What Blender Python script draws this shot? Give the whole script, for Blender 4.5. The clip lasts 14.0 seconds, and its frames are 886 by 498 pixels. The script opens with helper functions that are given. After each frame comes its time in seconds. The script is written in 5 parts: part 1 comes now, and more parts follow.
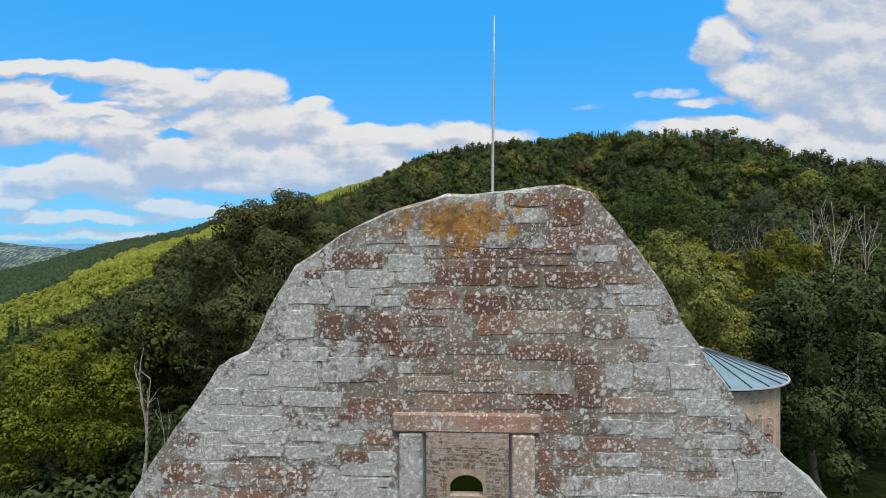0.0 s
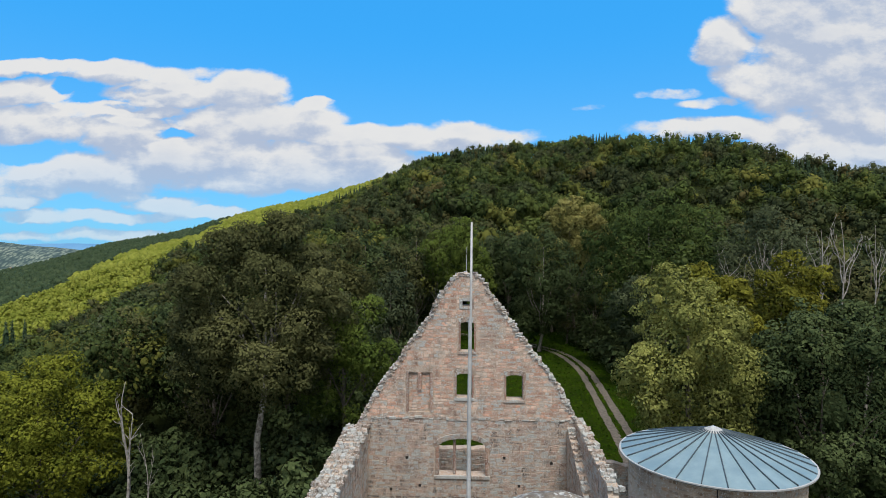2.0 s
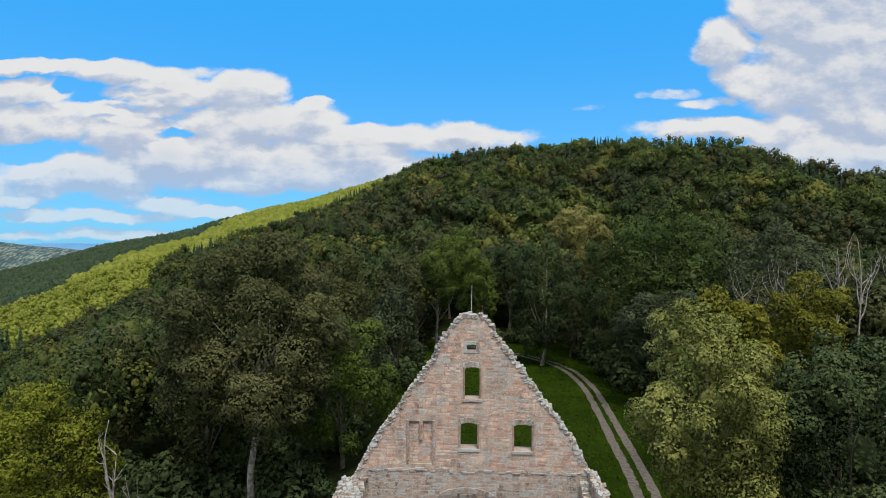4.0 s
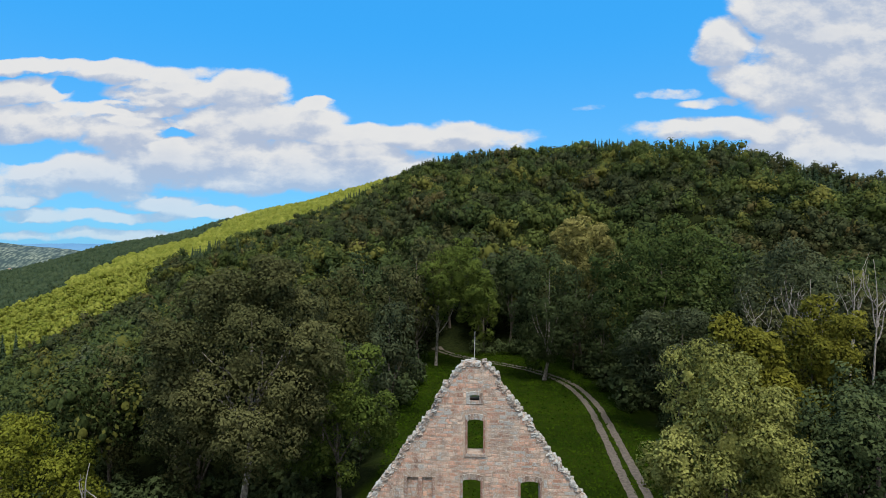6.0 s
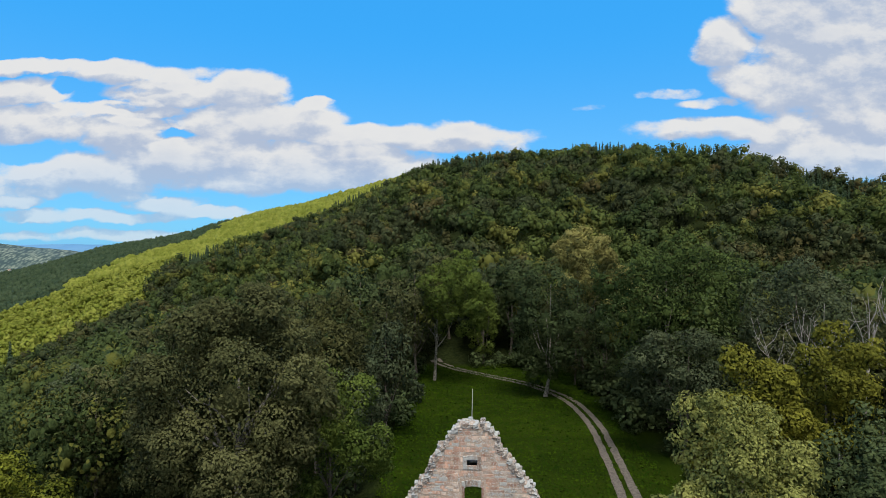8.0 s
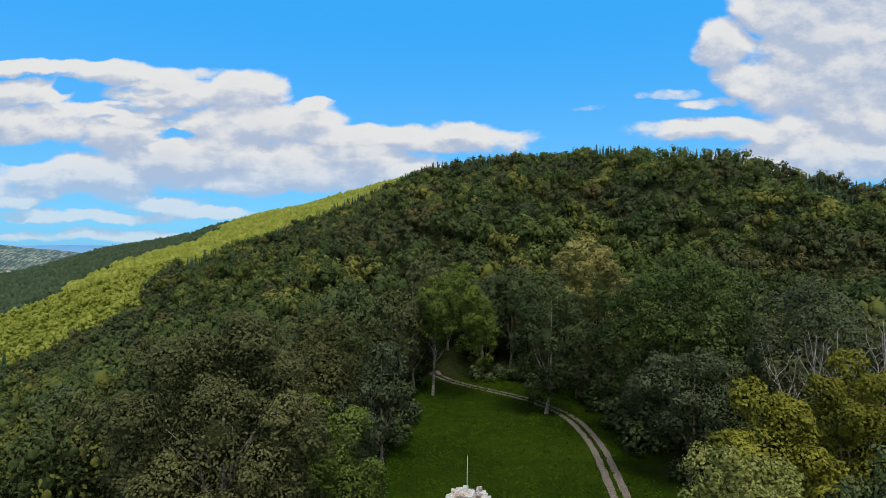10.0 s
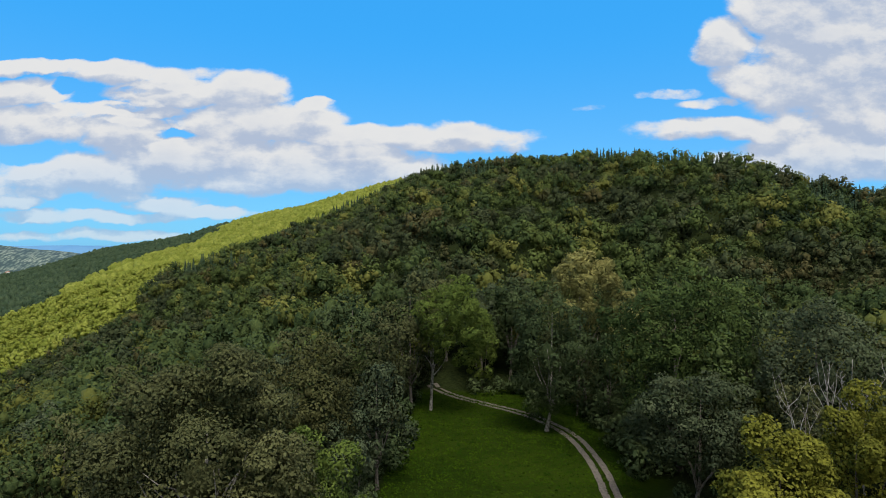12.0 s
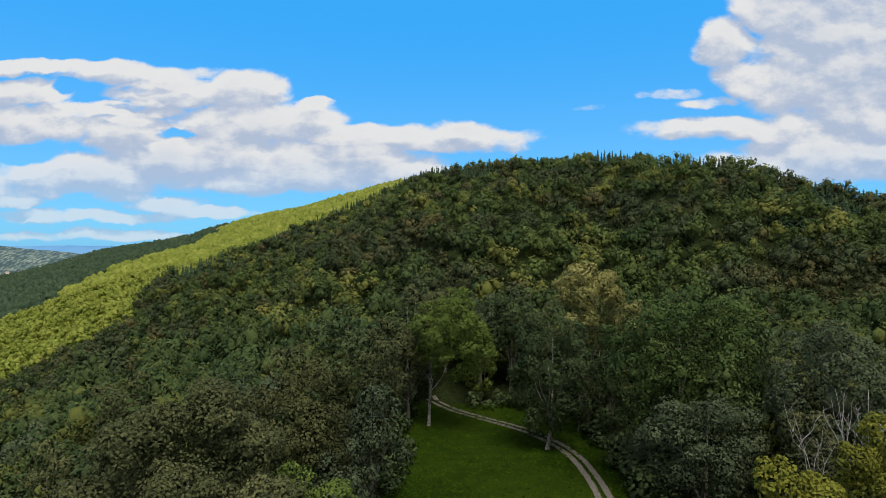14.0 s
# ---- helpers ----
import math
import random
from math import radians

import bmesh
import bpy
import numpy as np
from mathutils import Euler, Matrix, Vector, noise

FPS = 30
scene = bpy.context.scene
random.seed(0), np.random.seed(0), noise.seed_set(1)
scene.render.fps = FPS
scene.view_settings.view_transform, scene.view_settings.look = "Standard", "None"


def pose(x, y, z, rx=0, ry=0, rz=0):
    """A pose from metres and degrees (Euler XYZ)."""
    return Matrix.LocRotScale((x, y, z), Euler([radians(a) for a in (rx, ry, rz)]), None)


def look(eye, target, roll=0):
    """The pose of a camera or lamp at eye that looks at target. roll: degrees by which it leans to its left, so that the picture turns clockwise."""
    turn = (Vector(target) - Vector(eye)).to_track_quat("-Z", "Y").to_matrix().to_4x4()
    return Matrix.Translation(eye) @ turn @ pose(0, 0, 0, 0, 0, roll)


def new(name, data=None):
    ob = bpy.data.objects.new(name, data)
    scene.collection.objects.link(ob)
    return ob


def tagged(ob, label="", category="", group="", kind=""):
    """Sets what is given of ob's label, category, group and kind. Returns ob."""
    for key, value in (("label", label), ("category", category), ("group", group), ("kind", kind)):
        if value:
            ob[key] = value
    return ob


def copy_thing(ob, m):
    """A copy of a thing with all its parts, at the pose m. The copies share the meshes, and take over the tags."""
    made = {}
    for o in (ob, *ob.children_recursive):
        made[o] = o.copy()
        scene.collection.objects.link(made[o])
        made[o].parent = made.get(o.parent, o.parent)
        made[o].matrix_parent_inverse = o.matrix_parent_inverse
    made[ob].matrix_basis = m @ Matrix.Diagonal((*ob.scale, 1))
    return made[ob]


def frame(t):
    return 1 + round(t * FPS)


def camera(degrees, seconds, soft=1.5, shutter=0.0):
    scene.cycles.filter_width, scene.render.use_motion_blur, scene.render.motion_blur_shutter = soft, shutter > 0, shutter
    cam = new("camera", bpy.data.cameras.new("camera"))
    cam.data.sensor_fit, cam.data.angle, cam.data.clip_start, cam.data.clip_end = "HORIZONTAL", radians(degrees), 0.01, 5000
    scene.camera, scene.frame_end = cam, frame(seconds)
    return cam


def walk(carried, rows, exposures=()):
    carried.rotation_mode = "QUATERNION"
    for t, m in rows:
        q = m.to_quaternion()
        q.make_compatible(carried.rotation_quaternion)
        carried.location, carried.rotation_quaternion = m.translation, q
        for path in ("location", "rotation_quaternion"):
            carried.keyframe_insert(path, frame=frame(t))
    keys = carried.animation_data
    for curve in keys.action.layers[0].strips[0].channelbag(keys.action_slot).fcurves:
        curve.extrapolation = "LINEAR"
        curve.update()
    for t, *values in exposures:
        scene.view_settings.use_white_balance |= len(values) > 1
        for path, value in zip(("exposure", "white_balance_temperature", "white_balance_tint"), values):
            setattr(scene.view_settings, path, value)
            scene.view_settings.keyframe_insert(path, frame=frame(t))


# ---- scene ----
cam = camera(73.0, 14.0, soft=0.6)
METRES, EYE, TILT, LEAN, TURN = 24.0, 20.0, 0.0, 0.0, 0.0
DEPTH = 1.317
ROWS = [
    (0.0, 0.0, 0.0, 0.0, 0.0, 0.0, -0.0),
    (0.5, 0.0066, 0.0173, 0.0266, 0.01, 0.0, -0.04),
    (1.0, 0.0126, 0.0358, 0.054, 0.03, 0.0, -0.06),
    (1.5, 0.0165, 0.0554, 0.0809, 0.05, -0.02, -0.08),
    (2.0, 0.0164, 0.0766, 0.1085, 0.05, 0.01, -0.13),
    (2.5, 0.0137, 0.1004, 0.1346, 0.05, 0.01, -0.16),
    (3.0, 0.0098, 0.1237, 0.1604, 0.04, 0.02, -0.19),
    (5.5, 0.006, 0.2351, 0.2937, 0.06, -0.02, -0.21),
    (6.0, 0.005, 0.2564, 0.32, 0.06, -0.0, -0.21),
    (6.5, 0.0066, 0.2802, 0.3489, 0.07, -0.0, -0.2),
    (7.0, 0.0093, 0.3039, 0.3789, 0.07, -0.01, -0.19),
    (7.5, 0.013, 0.3283, 0.4069, 0.07, -0.0, -0.19),
    (8.0, 0.0172, 0.352, 0.4347, 0.07, 0.01, -0.18),
    (8.5, 0.0215, 0.3753, 0.4622, 0.07, 0.03, -0.19),
    (11.0, 0.0411, 0.4933, 0.6003, 0.08, 0.05, -0.16),
    (11.5, 0.0455, 0.517, 0.6279, 0.08, 0.04, -0.17),
    (12.0, 0.0506, 0.5403, 0.6553, 0.08, 0.03, -0.16),
    (12.5, 0.0557, 0.5639, 0.6822, 0.09, 0.02, -0.16),
    (13.0, 0.0605, 0.587, 0.7101, 0.09, 0.02, -0.16),
    (13.5, 0.0647, 0.6105, 0.7374, 0.09, 0.02, -0.16),
    (14.0, 0.0686, 0.6349, 0.7647, 0.11, 0.01, -0.16),
]
walk(cam, [(t, pose(0, 0, EYE, TILT, LEAN, TURN) @ pose(METRES * x, METRES * DEPTH * y, METRES * z, 90 + pitch, roll, yaw)) for t, x, y, z, yaw, pitch, roll in ROWS])

# ---- light ----
SUN_AZ, SUN_EL = radians(166), radians(63)   # compass: 0 is +y, clockwise
sun = new("sun", bpy.data.lights.new("sun", "SUN"))
sun.data.energy, sun.data.angle, sun.data.color = 3.5, radians(25), (1.0, 0.955, 0.87)
sun.matrix_world = look((0, 0, 300), (-300 * math.sin(SUN_AZ) * math.cos(SUN_EL), -300 * math.cos(SUN_AZ) * math.cos(SUN_EL), 300 - 300 * math.sin(SUN_EL)))
scene.view_settings.exposure = 0.0


class Nodes:
    """Short hand for a node tree."""

    def __init__(self, tree):
        self.t = tree
        tree.nodes.clear()

    def add(self, kind, **props):
        n = self.t.nodes.new(kind)
        for k, v in props.items():
            setattr(n, k, v)
        return n

    def put(self, socket, value):
        if isinstance(value, bpy.types.NodeSocket):
            self.t.links.new(value, socket)
        else:
            if isinstance(value, tuple) and len(value) == 3 and socket.type == "RGBA":
                value = (*value, 1)
            socket.default_value = value

    def math(self, op, a, b=0.0, clamp=False):
        n = self.add("ShaderNodeMath", operation=op, use_clamp=clamp)
        self.put(n.inputs[0], a)
        self.put(n.inputs[1], b)
        return n.outputs[0]

    def vec(self, op, a, b=(0, 0, 0)):
        n = self.add("ShaderNodeVectorMath", operation=op)
        self.put(n.inputs[0], a)
        self.put(n.inputs[1], b)
        return n.outputs["Value"] if op in ("LENGTH", "DOT_PRODUCT") else n.outputs[0]

    def mix(self, fac, a, b):
        n = self.add("ShaderNodeMix", data_type="RGBA")
        self.put(n.inputs[0], fac)
        self.put(n.inputs[6], a)
        self.put(n.inputs[7], b)
        return n.outputs[2]

    def noise(self, vector, scale, detail=4, rough=0.55, kind="ShaderNodeTexNoise"):
        n = self.add(kind)
        self.put(n.inputs["Vector"], vector)
        n.inputs["Scale"].default_value = scale
        n.inputs["Detail"].default_value = detail
        n.inputs["Roughness"].default_value = rough
        return n.outputs["Fac"] if "Fac" in n.outputs else n.outputs[0]

    def ramp(self, fac, lo, hi):
        n = self.add("ShaderNodeMapRange", interpolation_type="SMOOTHSTEP")
        self.put(n.inputs[0], fac)
        n.inputs[1].default_value, n.inputs[2].default_value = lo, hi
        return n.outputs[0]


# ---- sky with its clouds ----
world = bpy.data.worlds.new("sky")
scene.world = world
world.use_nodes = True
N = Nodes(world.node_tree)
sky = N.add("ShaderNodeTexSky", sky_type="NISHITA", sun_disc=False, sun_elevation=SUN_EL, sun_rotation=SUN_AZ, air_density=1.0, dust_density=0.4, ozone_density=2.5)
way = N.add("ShaderNodeTexCoord").outputs["Generated"]
sep = N.add("ShaderNodeSeparateXYZ")
N.put(sep.inputs[0], way)
ahead = N.math("MAXIMUM", sep.outputs[1], 0.12)
flat = N.add("ShaderNodeCombineXYZ")
N.put(flat.inputs[0], N.math("DIVIDE", sep.outputs[0], ahead))
N.put(flat.inputs[1], N.math("DIVIDE", sep.outputs[2], ahead))
flat = flat.outputs[0]

# cloud banks: centre across, centre up, half width, half height, weight
BANKS_WEST = [
    (-0.66, 0.302, 0.20, 0.010, 0.7), (-0.50, 0.288, 0.13, 0.018, 0.9), (-0.70, 0.262, 0.075, 0.022, 0.9), (-0.44, 0.262, 0.11, 0.022, 1.0),
    (-0.335, 0.262, 0.065, 0.034, 1.0), (-0.225, 0.243, 0.035, 0.011, 0.85), (-0.31, 0.212, 0.13, 0.036, 1.1), (-0.56, 0.232, 0.13, 0.011, 0.9),
    (-0.67, 0.210, 0.13, 0.032, 1.0), (-0.53, 0.190, 0.075, 0.034, 1.1), (-0.43, 0.158, 0.14, 0.040, 1.15), (-0.14, 0.192, 0.13, 0.019, 0.95),
    (0.02, 0.185, 0.13, 0.020, 0.85), (-0.17, 0.140, 0.15, 0.045, 1.1), (-0.60, 0.125, 0.17, 0.035, 0.9), (-0.34, 0.115, 0.15, 0.022, 0.9),
]
BANKS_LOW = [
    (-0.62, 0.095, 0.14, 0.018, 0.75), (-0.47, 0.075, 0.06, 0.014, 0.85), (-0.60, 0.052, 0.16, 0.010, 0.75), (-0.40, 0.062, 0.09, 0.010, 0.7),
    (-0.58, 0.022, 0.22, 0.009, 0.7), (-0.72, 0.075, 0.05, 0.012, 0.8),
]
BANKS_EAST = [
    (0.66, 0.44, 0.16, 0.12, 1.2), (0.70, 0.30, 0.18, 0.12, 1.2), (0.475, 0.342, 0.05, 0.042, 1.0), (0.51, 0.285, 0.06, 0.035, 0.9),
    (0.46, 0.200, 0.14, 0.018, 0.85), (0.60, 0.195, 0.10, 0.030, 0.9), (0.245, 0.240, 0.042, 0.007, 0.6), (0.37, 0.262, 0.05, 0.008, 0.55),
    (0.44, 0.245, 0.05, 0.010, 0.6), (0.66, 0.150, 0.20, 0.035, 1.0),
]
GAPS = [(-0.635, 0.270, 0.022, 0.011, 0.9), (-0.455, 0.196, 0.035, 0.008, 0.8), (-0.70, 0.158, 0.05, 0.014, 0.8), (-0.52, 0.236, 0.035, 0.005, 0.5), (-0.50, 0.262, 0.04, 0.005, 0.4)]


def bank(p, u, v, su, sv, w):
    q = N.vec("DIVIDE", N.vec("SUBTRACT", p, (u, v, 0)), (su, sv, 1))
    return N.math("MULTIPLY", N.ramp(N.vec("DOT_PRODUCT", q, q), 2.1, 0.1), w)


def cloud(shift):
    """How thick the cloud stands: banks with billowed, frayed edges."""
    p = N.vec("ADD", flat, shift)
    stretched = N.vec("MULTIPLY", p, (1.0, 1.6, 1.0))
    sway = N.add("ShaderNodeTexNoise")
    N.put(sway.inputs["Vector"], stretched)
    sway.inputs["Scale"].default_value, sway.inputs["Detail"].default_value = 11.0, 5.0
    bent = N.vec("ADD", p, N.vec("MULTIPLY", N.vec("SUBTRACT", sway.outputs["Color"], (0.5, 0.5, 0.5)), (0.075, 0.042, 0.0)))
    total = 0.0
    for b in BANKS_WEST + BANKS_LOW + BANKS_EAST:
        total = N.math("MAXIMUM", total, bank(bent, *b))
    for b in GAPS:
        total = N.math("SUBTRACT", total, bank(bent, *b))
    rough = N.noise(stretched, 9.0, 10, 0.6)
    fine = N.noise(stretched, 30.0, 6, 0.62)
    puff = N.add("ShaderNodeTexVoronoi", feature="SMOOTH_F1")
    N.put(puff.inputs["Vector"], N.vec("ADD", stretched, N.vec("MULTIPLY", sway.outputs["Color"], (0.05, 0.05, 0.0))))
    puff.inputs["Scale"].default_value = 17.0
    body = N.math("ADD", N.math("MULTIPLY", N.math("SUBTRACT", rough, 0.5), 1.9), N.math("MULTIPLY", N.math("SUBTRACT", fine, 0.5), 0.35))
    body = N.math("ADD", body, N.math("MULTIPLY", N.math("SUBTRACT", 0.42, puff.outputs["Distance"]), 0.5))
    return N.math("ADD", total, N.math("MULTIPLY", body, N.math("ADD", 0.2, N.math("MULTIPLY", N.ramp(total, 0.0, 0.4), 0.8))))


overhead = N.math("ADD", N.math("MULTIPLY", N.ramp(sep.outputs[2], 0.5, 0.75), 1.1), N.math("MULTIPLY", N.ramp(N.math("MULTIPLY", sep.outputs[1], -1.0), -0.35, 0.1), 0.8))
dens = N.math("ADD", cloud((0, 0, 0)), overhead)
above = N.math("ADD", cloud((0.008, 0.022, 0)), overhead)
cover = N.ramp(dens, 0.14, 0.72)
lit = N.ramp(N.math("SUBTRACT", dens, above), -0.34, 0.34)
thick = N.ramp(dens, 0.8, 1.8)
lit = N.math("SUBTRACT", lit, N.math("MULTIPLY", thick, 0.38), clamp=True)
white = N.mix(lit, (0.44, 0.52, 0.67), (0.78, 0.785, 0.79))
blue = N.mix(N.ramp(sep.outputs[2], 0.02, 0.36), (0.15, 0.46, 0.90), (0.030, 0.40, 1.0))
tint = N.add("ShaderNodeMix", data_type="RGBA", blend_type="MULTIPLY")
tint.inputs[0].default_value = 1.0
N.put(tint.inputs[6], sky.outputs[0])
N.put(tint.inputs[7], (0.07, 0.17, 0.2))
air = N.mix(0.75, tint.outputs[2], blue)
shade = N.mix(N.math("MULTIPLY", cover, N.math("ADD", 0.6, N.math("MULTIPLY", N.ramp(sep.outputs[2], 0.02, 0.17), 0.4))), air, white)
bg = N.add("ShaderNodeBackground")
N.put(bg.inputs[0], shade)
bg.inputs[1].default_value = 1.0
N.put(N.add("ShaderNodeOutputWorld").inputs[0], bg.outputs[0])


# ---- materials ----
def material(name):
    m = bpy.data.materials.new(name)
    m.use_nodes = True
    return m, Nodes(m.node_tree)


def finish(n, color, rough=0.9, bump=None, depth=0.02, metal=0.0, spec=0.3):
    b = n.add("ShaderNodeBsdfPrincipled")
    n.put(b.inputs["Base Color"], color)
    n.put(b.inputs["Roughness"], rough)
    b.inputs["Metallic"].default_value = metal
    b.inputs["Specular IOR Level"].default_value = spec
    if bump is not None:
        k = n.add("ShaderNodeBump")
        k.inputs["Strength"].default_value = 0.8
        k.inputs["Distance"].default_value = depth
        n.put(k.inputs["Height"], bump)
        n.put(b.inputs["Normal"], k.outputs[0])
    n.put(n.add("ShaderNodeOutputMaterial").inputs[0], b.outputs[0])
    return b


def place(n):
    return n.add("ShaderNodeNewGeometry").outputs["Position"]


def leaf_material(name, dark, light, dry=None, through_light=0.4, patch=0.11, grain=4.0):
    """Leaves of a tree; grain: leaf clusters to the metre."""
    m, n = material(name)
    geo = n.add("ShaderNodeNewGeometry")
    p = geo.outputs["Position"]
    per_leaf = geo.outputs["Random Per Island"]
    spot = n.add("ShaderNodeTexVoronoi")
    n.put(spot.inputs["Vector"], p)
    spot.inputs["Scale"].default_value = patch
    stand = n.add("ShaderNodeSeparateColor")
    n.put(stand.inputs[0], spot.outputs["Color"])
    tuft = n.math("ADD", n.noise(p, 1.7, 4, 0.7), n.math("MULTIPLY", n.math("SUBTRACT", n.noise(p, 0.022, 3), 0.5), 1.0))
    f = n.math("ADD", n.math("MULTIPLY", n.math("SUBTRACT", per_leaf, 0.5), 0.32), n.math("MULTIPLY", stand.outputs[0], 0.6))
    f = n.math("ADD", f, n.math("MULTIPLY", n.math("SUBTRACT", n.noise(p, 5.5, 3, 0.7), 0.5), 0.4))
    f = n.math("ADD", f, n.math("MULTIPLY", n.math("SUBTRACT", tuft, 0.35), 0.9), clamp=True)
    cluster = n.add("ShaderNodeTexVoronoi")
    n.put(cluster.inputs["Vector"], p)
    cluster.inputs["Scale"].default_value = grain
    own = n.add("ShaderNodeSeparateColor")
    n.put(own.inputs[0], cluster.outputs["Color"])
    f = n.math("ADD", f, n.math("MULTIPLY", n.math("SUBTRACT", own.outputs[0], 0.5), 0.45))
    # Leaf colour darkens between clusters, painting in the shade of the gaps.
    f = n.math("SUBTRACT", f, n.math("MULTIPLY", n.math("SUBTRACT", cluster.outputs["Distance"], 0.42), 0.55), clamp=True)
    c = n.mix(f, dark, light)
    if dry:
        d = n.ramp(n.math("ADD", n.math("MULTIPLY", stand.outputs[1], 0.8), n.math("MULTIPLY", n.noise(p, 0.15, 3), 0.4)), 0.78, 1.0)
        c = n.mix(d, c, dry)
    diff = n.add("ShaderNodeBsdfPrincipled")
    n.put(diff.inputs["Base Color"], c)
    diff.inputs["Roughness"].default_value = 0.65
    diff.inputs["Specular IOR Level"].default_value = 0.05
    swell = n.add("ShaderNodeVectorTransform", vector_type="NORMAL", convert_from="OBJECT", convert_to="WORLD")
    n.put(swell.inputs[0], n.add("ShaderNodeAttribute", attribute_name="bulk").outputs["Vector"])
    ruffle = n.add("ShaderNodeTexNoise")
    n.put(ruffle.inputs["Vector"], p)
    ruffle.inputs["Scale"].default_value, ruffle.inputs["Detail"].default_value = 2.2, 4.0
    facing = n.vec("ADD", swell.outputs[0], n.vec("MULTIPLY", n.vec("SUBTRACT", ruffle.outputs["Color"], (0.5, 0.5, 0.5)), (0.7, 0.7, 0.7)))
    facing = n.vec("ADD", facing, n.vec("MULTIPLY", n.vec("SUBTRACT", cluster.outputs["Color"], (0.5, 0.5, 0.5)), (0.42, 0.42, 0.42)))
    facing = n.vec("NORMALIZE", n.vec("ADD", facing, n.vec("MULTIPLY", geo.outputs["Normal"], (0.3, 0.3, 0.3))))
    n.put(diff.inputs["Normal"], facing)
    tr = n.add("ShaderNodeBsdfTranslucent")
    n.put(tr.inputs["Normal"], facing)
    n.put(tr.inputs[0], c)
    mx = n.add("ShaderNodeMixShader")
    mx.inputs[0].default_value = through_light
    n.put(mx.inputs[1], diff.outputs[0])
    n.put(mx.inputs[2], tr.outputs[0])
    n.put(n.add("ShaderNodeOutputMaterial").inputs[0], mx.outputs[0])
    return m


LEAF_OAK = leaf_material("oak_leaves", (0.056, 0.067, 0.027), (0.196, 0.200, 0.080), grain=6.5)
LEAF_DARK = leaf_material("dark_leaves", (0.048, 0.075, 0.031), (0.138, 0.178, 0.070))
LEAF_BLUE = leaf_material("greyish_leaves", (0.060, 0.083, 0.042), (0.165, 0.192, 0.098))
LEAF_GREEN = leaf_material("fresh_leaves", (0.072, 0.112, 0.022), (0.230, 0.300, 0.062))
LEAF_YELLOW = leaf_material("yellow_leaves", (0.11, 0.118, 0.018), (0.34, 0.335, 0.050), grain=5.0)
LEAF_LINDEN = leaf_material("linden_leaves", (0.130, 0.150, 0.038), (0.52, 0.53, 0.16), grain=8.0)
LEAF_FOREST_OAK = leaf_material("forest_oak_leaves", (0.044, 0.074, 0.022), (0.140, 0.195, 0.052))
LEAF_RUSSET = leaf_material("russet_oak_leaves", (0.068, 0.074, 0.026), (0.195, 0.195, 0.075))
LEAF_TAN = leaf_material("tan_leaves", (0.18, 0.175, 0.055), (0.50, 0.46, 0.16))
LEAF_WOOD = leaf_material("forest_leaves", (0.040, 0.066, 0.024), (0.120, 0.158, 0.050), (0.16, 0.17, 0.04), grain=2.2)
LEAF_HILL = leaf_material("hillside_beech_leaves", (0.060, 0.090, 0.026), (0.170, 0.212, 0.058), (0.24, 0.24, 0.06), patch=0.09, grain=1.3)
LEAF_HILL_OAK = leaf_material("hillside_oak_leaves", (0.042, 0.058, 0.026), (0.120, 0.140, 0.060), (0.15, 0.13, 0.05), patch=0.09, grain=1.3)
# Sunlight on the flank is put into this leaf colour.
LEAF_SUNLIT = leaf_material("sunlit_flank_leaves", (0.22, 0.265, 0.04), (0.42, 0.44, 0.09), patch=0.08, grain=0.9)
NEEDLES = leaf_material("spruce_needles", (0.026, 0.048, 0.024), (0.075, 0.104, 0.052), through_light=0.05, grain=1.2)


